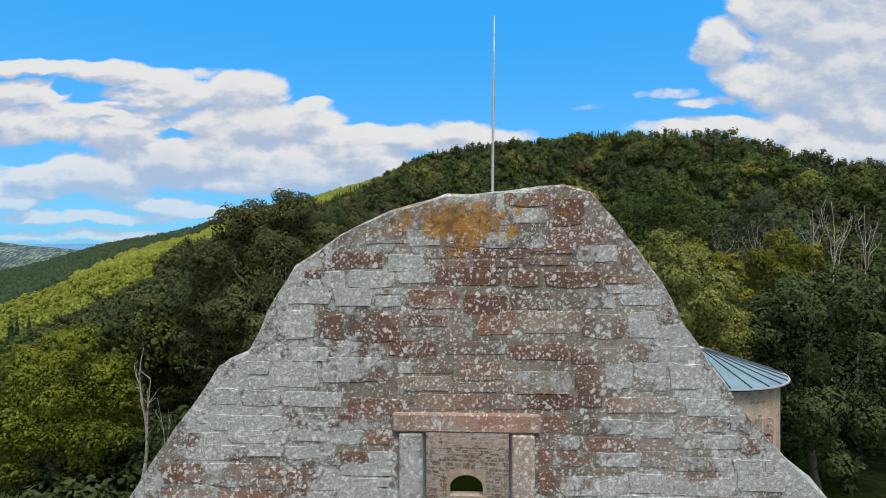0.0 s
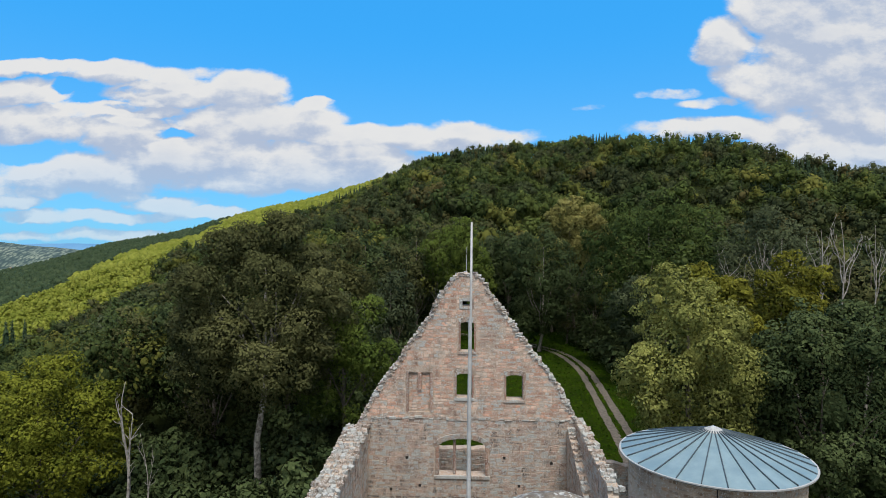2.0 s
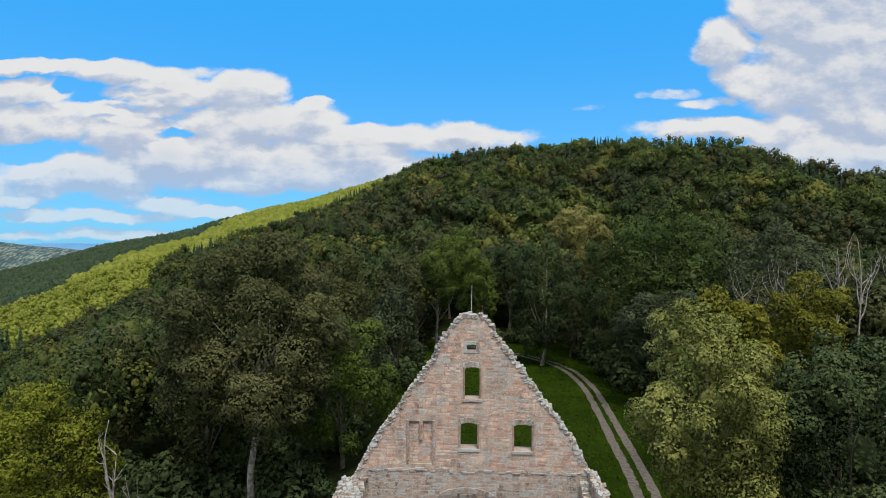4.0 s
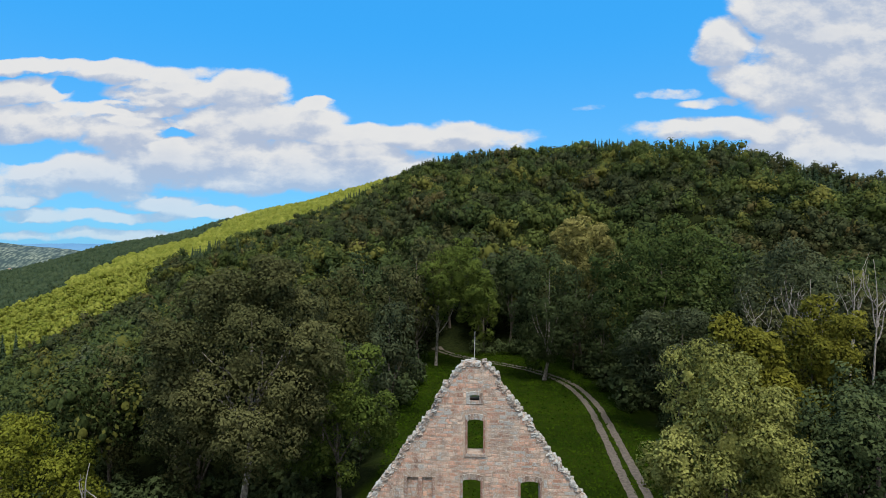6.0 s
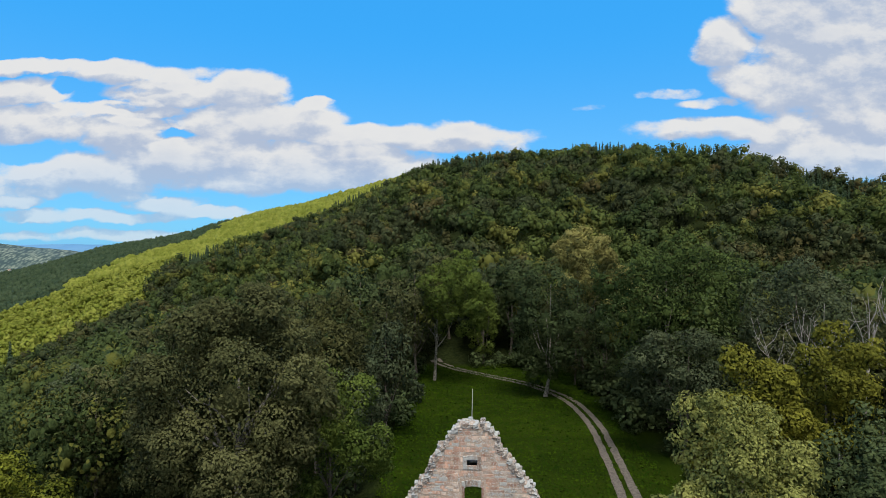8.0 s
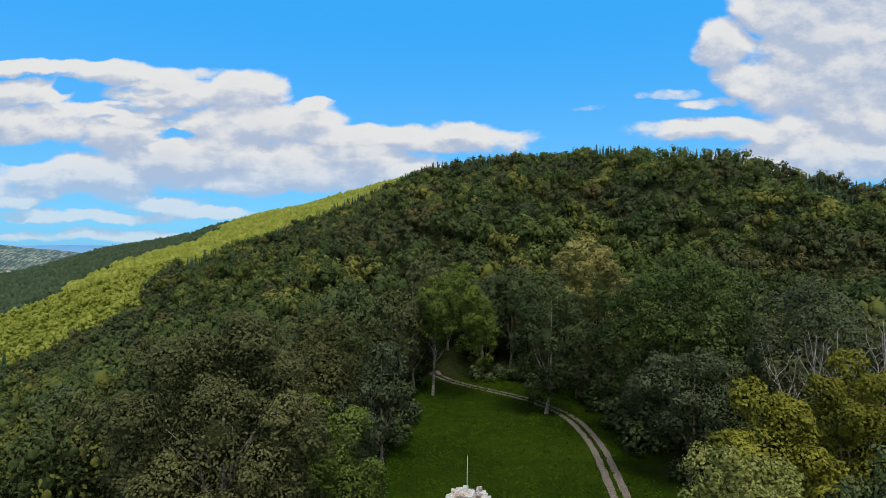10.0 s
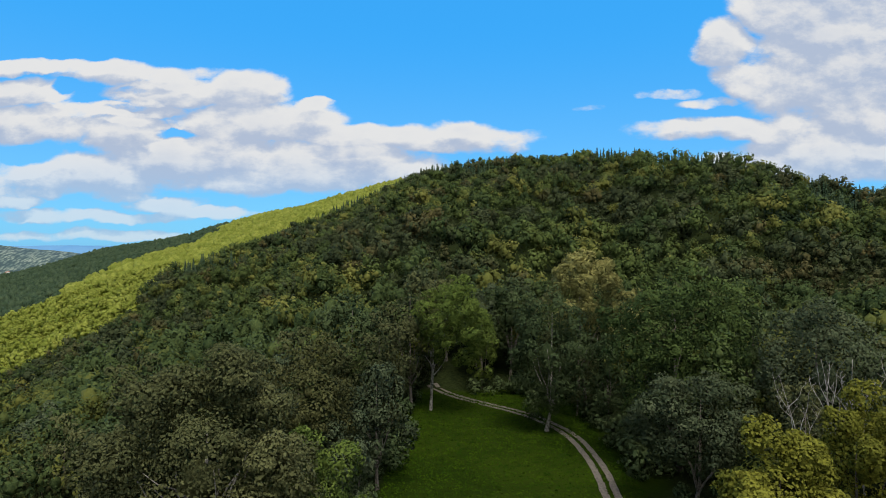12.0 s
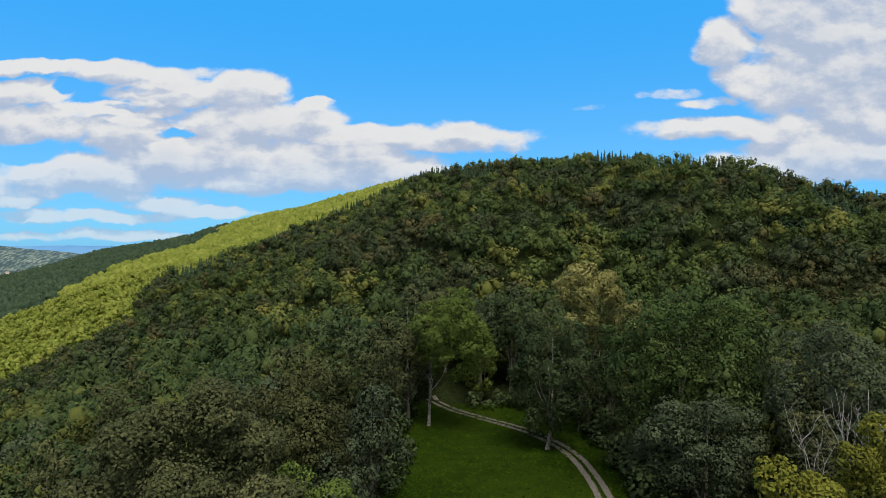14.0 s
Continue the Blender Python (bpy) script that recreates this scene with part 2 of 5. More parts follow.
def masonry_skin(n, p, base, pick, lichen_amount, orange, streaks=0.0):
    """Stains and lichen over a stone or mortar colour. Returns colour and relief."""
    grain, big = n.noise(p, 60, 4, 0.7), n.noise(p, 6, 5, 0.65)
    mul = n.add("ShaderNodeMix", data_type="RGBA", blend_type="MULTIPLY")
    mul.inputs[0].default_value = 1.0
    n.put(mul.inputs[6], base)
    n.put(mul.inputs[7], n.mix(n.ramp(n.noise(p, 22, 6, 0.75), 0.3, 0.7), (0.62, 0.58, 0.55), (1.2, 1.17, 1.12)))
    c = mul.outputs[2]
    c = n.mix(n.math("MULTIPLY", n.ramp(n.noise(p, 11, 5, 0.75), 0.54, 0.72), 0.6), c, (0.055, 0.048, 0.04))
    run = n.noise(n.vec("MULTIPLY", p, (1.0, 1.0, 0.3)), 1.1, 6, 0.7)
    c = n.mix(n.math("MULTIPLY", n.ramp(run, 0.47, 0.68), 0.55), c, (0.12, 0.105, 0.09))
    c = n.mix(n.math("MULTIPLY", n.ramp(n.noise(n.vec("ADD", p, (5, 3, 1)), 0.7, 7, 0.75), 0.52, 0.64), 0.5), c, (0.40, 0.37, 0.32))
    if streaks:
        # rain runs, black and lime white
        thin = n.vec("MULTIPLY", p, (1.0, 1.0, 0.22))
        c = n.mix(n.math("MULTIPLY", n.ramp(n.noise(thin, 2.6, 7, 0.78), 0.50, 0.62), streaks), c, (0.075, 0.066, 0.058))
        c = n.mix(n.math("MULTIPLY", n.ramp(n.noise(n.vec("ADD", thin, (9, 4, 2)), 3.4, 7, 0.8), 0.56, 0.66), streaks), c, (0.52, 0.50, 0.46))
    patch = n.math("ADD", n.math("MULTIPLY", n.math("SUBTRACT", n.noise(p, 0.9, 3), 0.5), 0.9), n.math("MULTIPLY", n.math("SUBTRACT", pick, 0.5), 0.34))
    if orange:
        # the sheltered middle of the wall stays redder
        d = n.vec("LENGTH", n.vec("DIVIDE", n.vec("SUBTRACT", place(n), (0.55, 6.5, 18.7)), (1.5, 5.0, 1.5)))
        patch = n.math("ADD", patch, n.math("MULTIPLY", n.math("SUBTRACT", n.ramp(d, 0.3, 1.3), 0.62), 0.34))
    crust = n.ramp(n.math("ADD", n.math("ADD", n.noise(p, 5.0, 8, 0.78), patch), lichen_amount), 0.53, 0.62)
    pale = n.mix(n.ramp(n.noise(p, 30, 5, 0.7), 0.3, 0.7), (0.27, 0.28, 0.275), (0.50, 0.51, 0.495))
    c = n.mix(n.math("MULTIPLY", crust, 0.88), c, pale)
    relief = n.math("ADD", n.math("MULTIPLY", big, 0.6), n.math("ADD", n.math("MULTIPLY", grain, 0.4), n.math("MULTIPLY", crust, 0.3)))
    for scale, reach, amount in ((17, 0.50, 0.78), (24, 0.52, 0.76), (42, 0.55, 0.7)):
        spots = n.add("ShaderNodeTexVoronoi")
        n.put(spots.inputs["Vector"], n.vec("ADD", p, n.vec("MULTIPLY", (0.06, 0.06, 0.06), n.noise(p, 20, 3))))
        spots.inputs["Scale"].default_value = scale
        sep_c = n.add("ShaderNodeSeparateColor")
        n.put(sep_c.inputs[0], spots.outputs["Color"])
        here = n.math("MULTIPLY", n.math("GREATER_THAN", n.math("ADD", sep_c.outputs[0], n.math("ADD", n.math("MULTIPLY", n.noise(p, 2.0, 3), 0.7), lichen_amount)), 0.90), reach)
        rim = n.math("MULTIPLY", n.math("SUBTRACT", grain, 0.5), 1.1)
        dot = n.math("LESS_THAN", n.math("ADD", spots.outputs["Distance"], rim), n.math("MULTIPLY", here, sep_c.outputs[1]))
        c = n.mix(n.math("MULTIPLY", dot, amount), c, (0.64, 0.645, 0.62))
    if orange:
        d = n.vec("LENGTH", n.vec("DIVIDE", n.vec("SUBTRACT", place(n), (0.0, 6.5, 20.30)), (0.80, 3.0, 0.24)))
        f = n.math("ADD", n.noise(p, 9, 8, 0.82), n.math("MULTIPLY", n.noise(n.vec("MULTIPLY", p, (1, 1, 0.4)), 3.0, 2), 0.5))
        o = n.ramp(n.math("SUBTRACT", f, n.math("MULTIPLY", d, 0.17)), 0.60, 0.66)
        c = n.mix(n.math("MULTIPLY", o, orange), c, n.mix(n.noise(p, 40, 3), (0.22, 0.10, 0.015), (0.58, 0.27, 0.03)))
        black = n.ramp(n.math("SUBTRACT", n.noise(n.vec("ADD", p, (3, 1, 2)), 7, 6, 0.8), n.math("MULTIPLY", d, 0.10)), 0.44, 0.56)
        c = n.mix(n.math("MULTIPLY", black, 0.6), c, (0.05, 0.04, 0.03))
    return c, relief


def stone_material(name, red, grey, lichen_amount, orange=0.0, seed=0.0, streaks=0.0):
    m, n = material(name)
    p = n.vec("ADD", place(n), (seed, seed * 0.7, 0))
    rnd = n.add("ShaderNodeObjectInfo").outputs["Random"]
    isl = n.add("ShaderNodeNewGeometry").outputs["Random Per Island"]
    pick = n.math("FRACT", n.math("ADD", rnd, isl))
    hue = n.mix(n.ramp(n.math("ADD", pick, n.math("MULTIPLY", n.math("SUBTRACT", n.noise(p, 0.8, 3), 0.5), 2.4)), 0.15, 0.9), red, grey)
    own = n.add("ShaderNodeMix", data_type="RGBA", blend_type="MULTIPLY")
    own.inputs[0].default_value = 1.0
    n.put(own.inputs[6], hue)
    n.put(own.inputs[7], n.mix(n.math("FRACT", n.math("MULTIPLY", pick, 7.3)), (0.66, 0.64, 0.63), (1.30, 1.28, 1.25)))
    hue = own.outputs[2]
    c, relief = masonry_skin(n, p, hue, pick, lichen_amount, orange, streaks)
    finish(n, c, 0.93, relief, 0.03)
    return m


STONE_NEAR = stone_material("lichen_sandstone", (0.215, 0.118, 0.088), (0.25, 0.205, 0.175), 0.048, 0.9)
STONE_FAR = stone_material("pink_sandstone", (0.62, 0.375, 0.28), (0.66, 0.53, 0.445), -0.06, 0, 13.0, 0.28)
STONE_GREY = stone_material("weathered_sandstone", (0.46, 0.33, 0.275), (0.45, 0.395, 0.355), 0.0, 0, 27.0, 0.85)
# Darker copy of the wall stone: the courtyard's shade is in its colour.
STONE_SHADED = stone_material("shaded_sandstone", (0.20, 0.135, 0.11), (0.20, 0.175, 0.155), -0.04, 0, 61.0, 0.85)
STONE_TOP = stone_material("lichened_wall_top", (0.34, 0.275, 0.235), (0.37, 0.335, 0.30), 0.04, 0, 33.0, 0.5)
STONE_TOWER = stone_material("tower_rubble", (0.40, 0.27, 0.18), (0.46, 0.36, 0.28), -0.16, 0, 41.0)


def mortar_material(name, a, b, orange=0.0, lichen_amount=-0.06):
    m, n = material(name)
    p = n.vec("ADD", place(n), (0.0, 0.0, 0.0))
    base = n.mix(n.ramp(n.noise(p, 2.6, 6, 0.65), 0.3, 0.72), a, b)
    c, relief = masonry_skin(n, p, base, 0.5, lichen_amount, orange)
    finish(n, c, 0.95, relief, 0.03)
    return m


MORTAR = mortar_material("lime_mortar", (0.175, 0.145, 0.118), (0.28, 0.25, 0.215), 0.8, -0.03)
MORTAR_FAR = mortar_material("old_mortar", (0.44, 0.33, 0.26), (0.56, 0.46, 0.38), 0.0, -0.12)
PLASTER = mortar_material("tower_plaster", (0.45, 0.345, 0.26), (0.57, 0.47, 0.38), 0.0, -0.25)


def plain_material(name, a, b, scale, rough=0.7, metal=0.0, depth=0.004, spec=0.4):
    m, n = material(name)
    p = place(n)
    f = n.noise(p, scale, 5, 0.65)
    finish(n, n.mix(n.ramp(f, 0.3, 0.7), a, b), rough, n.noise(p, scale * 7, 4), depth, metal, spec)
    return m


RED_STONE = stone_material("dressed_red_sandstone", (0.32, 0.18, 0.14), (0.38, 0.26, 0.21), -0.12, 0, 57.0)
PALE_STONE = stone_material("pale_dressed_stone", (0.34, 0.245, 0.20), (0.38, 0.32, 0.28), 0.02, 0, 51.0)
STEEL = plain_material("galvanised_steel", (0.36, 0.36, 0.36), (0.50, 0.50, 0.49), 9, 0.6, 0.15)
ROOF = plain_material("blue_grey_sheet_metal", (0.16, 0.25, 0.30), (0.23, 0.33, 0.375), 0.9, 0.5, 0.1, 0.003, 0.5)
SEAM = plain_material("dark_folded_seam", (0.055, 0.075, 0.09), (0.10, 0.13, 0.15), 5, 0.5, 0.3)
IRON = plain_material("black_iron", (0.02, 0.02, 0.02), (0.05, 0.045, 0.04), 12, 0.6, 0.5)
# Near-black that paints the shade inside windows and beam holes.
OPENING_SHADE = plain_material("opening_shade", (0.015, 0.013, 0.012), (0.03, 0.026, 0.022), 3, 0.9)
BARK = plain_material("grey_brown_bark", (0.075, 0.06, 0.045), (0.19, 0.165, 0.135), 3.0, 0.95, 0, 0.05)
PALE_BARK = plain_material("pale_bark", (0.07, 0.062, 0.05), (0.40, 0.37, 0.32), 2.3, 0.95, 0, 0.06)
DEAD = plain_material("bleached_dead_wood", (0.15, 0.135, 0.12), (0.42, 0.39, 0.35), 2.4, 0.9, 0, 0.03)
GRAVEL = plain_material("pale_gravel", (0.075, 0.062, 0.050), (0.165, 0.142, 0.118), 2.2, 0.95, 0, 0.03)
GRASS = plain_material("meadow_grass", (0.010, 0.028, 0.0008), (0.032, 0.060, 0.002), 0.35, 0.9, 0, 0.02, 0.05)

m, n = material("ground")
GROUND = m
p = place(n)
f, g, h = n.noise(p, 0.05, 6, 0.65), n.noise(p, 1.3, 6, 0.7), n.noise(p, 14, 4, 0.7)
col = n.mix(n.ramp(f, 0.3, 0.7), (0.010, 0.022, 0.0008), (0.025, 0.042, 0.0025))
col = n.mix(n.math("MULTIPLY", n.ramp(g, 0.5, 0.75), 0.5), col, (0.036, 0.046, 0.003))
col = n.mix(n.math("MULTIPLY", n.ramp(h, 0.5, 0.8), 0.5), col, (0.016, 0.028, 0.002))
s = n.add("ShaderNodeSeparateXYZ")
n.put(s.inputs[0], p)
wob = n.math("MULTIPLY", n.math("SUBTRACT", n.noise(p, 0.09, 4), 0.5), 16.0)
mead = n.math("MULTIPLY", n.ramp(n.math("ADD", s.outputs[0], wob), -11.0, -7.0), n.ramp(n.math("ADD", s.outputs[0], wob), 37.0, 32.0))
mead = n.math("MULTIPLY", mead, n.ramp(n.math("ADD", s.outputs[1], wob), 172.0, 166.0))
litter = n.mix(n.ramp(g, 0.35, 0.65), (0.010, 0.016, 0.005), (0.026, 0.034, 0.010))
col = n.mix(mead, litter, col)
# Flank ground is brightened too, to match the sunlight painted on the trees.
col = n.mix(n.math("MULTIPLY", n.ramp(s.outputs[1], 240.0, 300.0), n.ramp(s.outputs[0], -190.0, -215.0)), col, n.mix(g, (0.10, 0.115, 0.015), (0.18, 0.18, 0.025)))
finish(n, col, 1.0, n.math("ADD", g, h), 0.15, spec=0.04)

# Haze is mixed into this colour: bluish grey-green for the distance.
m, n = material("hazed_woods")
HAZED_WOODS = m
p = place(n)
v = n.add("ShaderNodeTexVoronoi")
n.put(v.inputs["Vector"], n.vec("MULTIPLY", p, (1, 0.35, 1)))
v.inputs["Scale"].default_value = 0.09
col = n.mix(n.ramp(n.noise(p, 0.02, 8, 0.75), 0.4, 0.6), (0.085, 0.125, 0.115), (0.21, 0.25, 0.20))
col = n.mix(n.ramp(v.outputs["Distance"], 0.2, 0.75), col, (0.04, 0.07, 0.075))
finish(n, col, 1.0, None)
# The blue of the far range is haze painted into its colour.
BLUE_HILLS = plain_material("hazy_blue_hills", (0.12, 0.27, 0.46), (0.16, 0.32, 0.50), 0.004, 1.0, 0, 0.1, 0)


# ---- mesh helpers ----
def mesh_object(name, verts, faces, mat, parent=None, smooth=False, bulk=None):
    """verts: N x 3, faces: M x 3 or M x 4, as arrays; bulk: which way the foliage swells at each vertex."""
    verts, faces = np.asarray(verts, dtype=np.float32), np.asarray(faces, dtype=np.int32)
    me = bpy.data.meshes.new(name)
    k = faces.shape[1]
    me.vertices.add(len(verts))
    me.vertices.foreach_set("co", verts.ravel())
    me.loops.add(faces.size)
    me.loops.foreach_set("vertex_index", faces.ravel())
    me.polygons.add(len(faces))
    me.polygons.foreach_set("loop_start", np.arange(0, faces.size, k, dtype=np.int32))
    me.polygons.foreach_set("loop_total", np.full(len(faces), k, dtype=np.int32))
    me.update(calc_edges=True)
    me.materials.append(mat)
    if bulk is not None:
        me.attributes.new("bulk", "FLOAT_VECTOR", "POINT").data.foreach_set("vector", np.asarray(bulk, dtype=np.float32).ravel())
    me.polygons.foreach_set("use_smooth", np.full(len(faces), bool(smooth)))
    ob = new(name, me)
    ob.parent = parent
    return ob


def part(name, bm, mat, parent, label=""):
    me = bpy.data.meshes.new(name)
    bm.to_mesh(me)
    bm.free()
    me.materials.append(mat)
    ob = new(name, me)
    ob.parent = parent
    return tagged(ob, label) if label else ob


def empty(name, m, label, category, group="", kind=""):
    ob = new(name)
    ob.matrix_world = m
    return tagged(ob, label, category, group, kind)


def block(bm, lo, hi, bevel=0.0):
    """A box from corner to corner, with worn edges, added to bm."""
    lo, hi = Vector(lo), Vector(hi)
    made = bmesh.ops.create_cube(bm, size=1.0, matrix=Matrix.LocRotScale((lo + hi) / 2, None, hi - lo))
    if bevel:
        edges = {e for v in made["verts"] for e in v.link_edges}
        bmesh.ops.bevel(bm, geom=list(edges), offset=bevel, segments=1, affect="EDGES")


def tube_arrays(points, radii, seg=8):
    """A tapered tube along points, as quads."""
    pts, verts, faces = [Vector(p) for p in points], [], []
    for i, p in enumerate(pts):
        d = (pts[min(i + 1, len(pts) - 1)] - pts[max(i - 1, 0)]).normalized()
        a = d.orthogonal().normalized()
        if i and a.dot(last) < 0:
            a = -a
        if i:
            a = (last - d * last.dot(d)).normalized()
        last = a
        b = d.cross(a)
        for k in range(seg):
            th = 2 * math.pi * k / seg
            verts.append(p + (a * math.cos(th) + b * math.sin(th)) * radii[i])
    for i in range(len(pts) - 1):
        for k in range(seg):
            j = (k + 1) % seg
            faces.append((i * seg + k, i * seg + j, (i + 1) * seg + j, (i + 1) * seg + k))
    top = len(verts) - seg
    for k in range(1, seg - 2, 2):
        faces.append((top, top + k, top + k + 1, top + k + 2))
    return np.array(verts), np.array(faces)


def joined(pieces):
    """Vertices, faces and any further rows for each vertex, run together."""
    faces, at = [], 0
    for v, f, *_ in pieces:
        faces.append(f + at)
        at += len(v)
    return (np.concatenate([q[0] for q in pieces]), np.concatenate(faces), *(np.concatenate([q[k] for q in pieces]) for k in range(2, len(pieces[0]))))


# ---- the lie of the land ----
def smooth(a, b, x):
    s = np.clip((x - a) / (b - a), 0, 1)
    return s * s * (3 - 2 * s)


# the hill's crest: across, how far off it runs, ground height
CREST_X = [-260, -195, -157, -113, -58, -8, 76, 120, 150, 190, 275, 310, 360, 500]
CREST_Y = [560, 609, 635, 650, 656, 615, 590, 480, 445, 440, 455, 455, 455, 455]
CREST_Z = [-25, 17, 47, 67, 89, 100, 106, 95, 87, 79, 65, 54, 42, 5]


def crest_line(x):
    return np.interp(x, CREST_X, CREST_Y), np.interp(x, CREST_X, CREST_Z)


def land(x, y):
    """The ground's height: meadow, the hill over it and the long flank that falls to the valley."""
    x, y = np.asarray(x, float), np.asarray(y, float)
    run, top = crest_line(x)
    s = np.clip((y - 172) / (run - 172), 0, 1.9)
    rise = np.where(s < 1, 1.35 * s - 0.35 * s ** 3, 1 - 0.45 * (s - 1) ** 2)
    slow = smooth(-10, -110, x)
    rise = rise * (1 - slow) + np.where(s < 1, s ** 1.5, rise) * slow
    low = -0.38 * np.clip(-x - 8, 0, 14) - 0.14 * np.clip(-x - 22, 0, 80) - 0.12 * np.clip(-x - 102, 0, 260)
    hill = np.where(y > 172, np.maximum(top, -60) * rise, 0)
    near = hill + low * (1 - smooth(200, 480, y) * smooth(-270, -150, x))
    near = near - 90 * smooth(30, 190, y - run) * smooth(150, 60, x)
    ridge = 1340 + 0.9 * np.clip(-x - 558, 0, 500)
    flank = -31 + 0.155 * (np.minimum(y, 609) - 260) + 0.18 * (np.clip(y, 609, ridge) - 609) + 0.257 * (x + 195)
    flank = flank - 1.1 * np.clip(x + 90, 0, 900) - 0.25 * np.clip(y - ridge, 0, 900)
    left = smooth(-165, -235, x) * smooth(190, 290, y)
    z = near * (1 - left) + flank * left
    z = np.where((y > run) & (x > -235), np.maximum(z, flank), z)
    z = np.maximum(z, -95)
    z = z + (np.sin(x * 0.021 + y * 0.013) * 2.5 + np.sin(x * 0.05 - y * 0.037) * 1.3) * smooth(180, 300, np.hypot(x, y * 0.9))
    return np.where((y < -100), z - 0.12 * (-100 - y), z)


def ground_sheet():
    u = np.linspace(-1, 1, 190)
    xs = 260 * u + 4200 * u ** 5
    w = np.linspace(0, 1, 250)
    ys = -420 + 2100 * w + 3700 * w ** 6
    gx, gy = np.meshgrid(xs, ys)
    gz = land(gx, gy)
    verts = np.stack([gx, gy, gz], -1).reshape(-1, 3)
    i = np.arange(len(ys) - 1)[:, None] * len(xs) + np.arange(len(xs) - 1)[None]
    faces = np.stack([i, i + 1, i + 1 + len(xs), i + len(xs)], -1).reshape(-1, 4)
    return tagged(mesh_object("ground", verts, faces, GROUND, None, True), "green grassy ground of meadow and wooded hills", "ground", kind="structure")


ground_sheet()


def distant_range(name, y, base, top, waves, mat, label, x0, x1, fall=0.0, rise=0.0):
    xs = np.linspace(x0, x1, 160)
    rows = []
    for k, (dy, f) in enumerate(((0, 0.0), (60, 0.45), (160, 0.8), (260, 1.0), (500, 0.2))):
        ridge = top + fall * (xs + 1700) + rise * (np.sin(xs * waves + 1.0) + 0.4 * np.sin(xs * waves * 3.7) + 0.15 * np.sin(xs * waves * 13))
        rows.append(np.stack([xs, np.full_like(xs, y + dy), base + (ridge - base) * f], -1))
    verts = np.concatenate(rows)
    i = np.arange(4)[:, None] * len(xs) + np.arange(len(xs) - 1)[None]
    faces = np.stack([i, i + 1, i + 1 + len(xs), i + len(xs)], -1).reshape(-1, 4)
    return tagged(mesh_object(name, verts, faces, mat, None, True), label, "hills", kind="structure")


distant_range("backdrop_hills", 2300, -140, 30, 0.006, HAZED_WOODS, "wooded hills beyond the valley, haze painted into their colour", -2400, -900, -0.075, 4)

distant_range("backdrop_range", 3900, -140, 50, 0.0024, BLUE_HILLS, "mountain range on the horizon, painted haze blue", -4000, 1500, 0.0, 5)


def village(r):
    """Small pale houses with pitched roofs, far off in the valley."""
    walls, roofs = [], []
    for k in range(60):
        x, dy = r.uniform(-1720, -1480), r.uniform(20, 62)
        y = 2300 + dy
        z = -140 + 0.45 * dy / 60 * (170 - 0.075 * (x + 1700)) - 1
        w, d, h = r.uniform(3.5, 6.5), r.uniform(4, 6), r.uniform(4, 7)
        v = np.array([(-w, -d, 0), (w, -d, 0), (w, d, 0), (-w, d, 0), (-w, -d, h), (w, -d, h), (w, d, h), (-w, d, h)]) + (x, y, z)
        walls.append((v, np.array([(0, 1, 5, 4), (1, 2, 6, 5), (2, 3, 7, 6), (3, 0, 4, 7)])))
        v = np.array([(-w, -d, h), (w, -d, h), (w, d, h), (-w, d, h), (-w, 0, h + 4), (w, 0, h + 4)]) + (x, y, z)
        roofs.append((v, np.array([(0, 1, 5, 4), (2, 3, 4, 5)])))
    town = tagged(mesh_object("village", *joined(walls), WHITEWASH), "pale village houses far off in the valley", "village", kind="stuff")
    tagged(mesh_object("village_roof", *joined(roofs), TILE_ROOF, town), kind="stuff")


WHITEWASH = plain_material("whitewashed_walls", (0.6, 0.6, 0.58), (0.75, 0.74, 0.7), 0.05, 0.9)
TILE_ROOF = plain_material("red_tile_roofs", (0.28, 0.14, 0.10), (0.36, 0.22, 0.17), 0.05, 0.9)
village(random.Random(8))

# ---- castle ruin ----
castle = empty("castle_ruin", pose(0.45, 6.5, 3.0, 0, 0, -3.0), "roofless red sandstone castle ruin with two tall gables", "castle ruin")

# stones: a worn block with a domed face, front towards -y
def stone_proto(rng):
    ring = []
    for x, z in ((0.5, -0.2), (0.5, 0.2), (0.49, 0.42), (0.43, 0.5), (0.0, 0.5), (-0.43, 0.5), (-0.49, 0.42), (-0.5, 0.2), (-0.5, -0.2), (-0.48, -0.46), (0.0, -0.5), (0.48, -0.46)):
        ring.append((x * rng.uniform(0.9, 1.02) + rng.uniform(-0.02, 0.02), z * rng.uniform(0.84, 1.05) + rng.uniform(-0.04, 0.04)))
    tilt_x, tilt_z = rng.uniform(-0.2, 0.2), rng.uniform(-0.2, 0.2)
    base = [(x * 1.03, 0.5, z * 1.03) for x, z in ring]
    front = [(x * rng.uniform(0.93, 0.99), -0.42 + x * tilt_x + z * tilt_z + rng.uniform(-0.14, 0.14), z * rng.uniform(0.88, 0.98)) for x, z in ring]
    faces = [(k, 12 + k, 12 + (k + 1) % 12, (k + 1) % 12) for k in range(12)]
    faces += [(12 + k, 12 + k + 1, 12 + 10 - k, 12 + (11 - k)) for k in range(5)]
    return np.array(base + front), np.array(faces)[:, ::-1]


PROTO_RNG = random.Random(5)
PROTOS = [stone_proto(PROTO_RNG) for _ in range(14)]


def inside(poly, x, z):
    hit = False
    for (x0, z0), (x1, z1) in zip(poly, poly[1:] + poly[:1]):
        if (z0 > z) != (z1 > z) and x < (x1 - x0) * (z - z0) / (z1 - z0) + x0:
            hit = not hit
    return hit


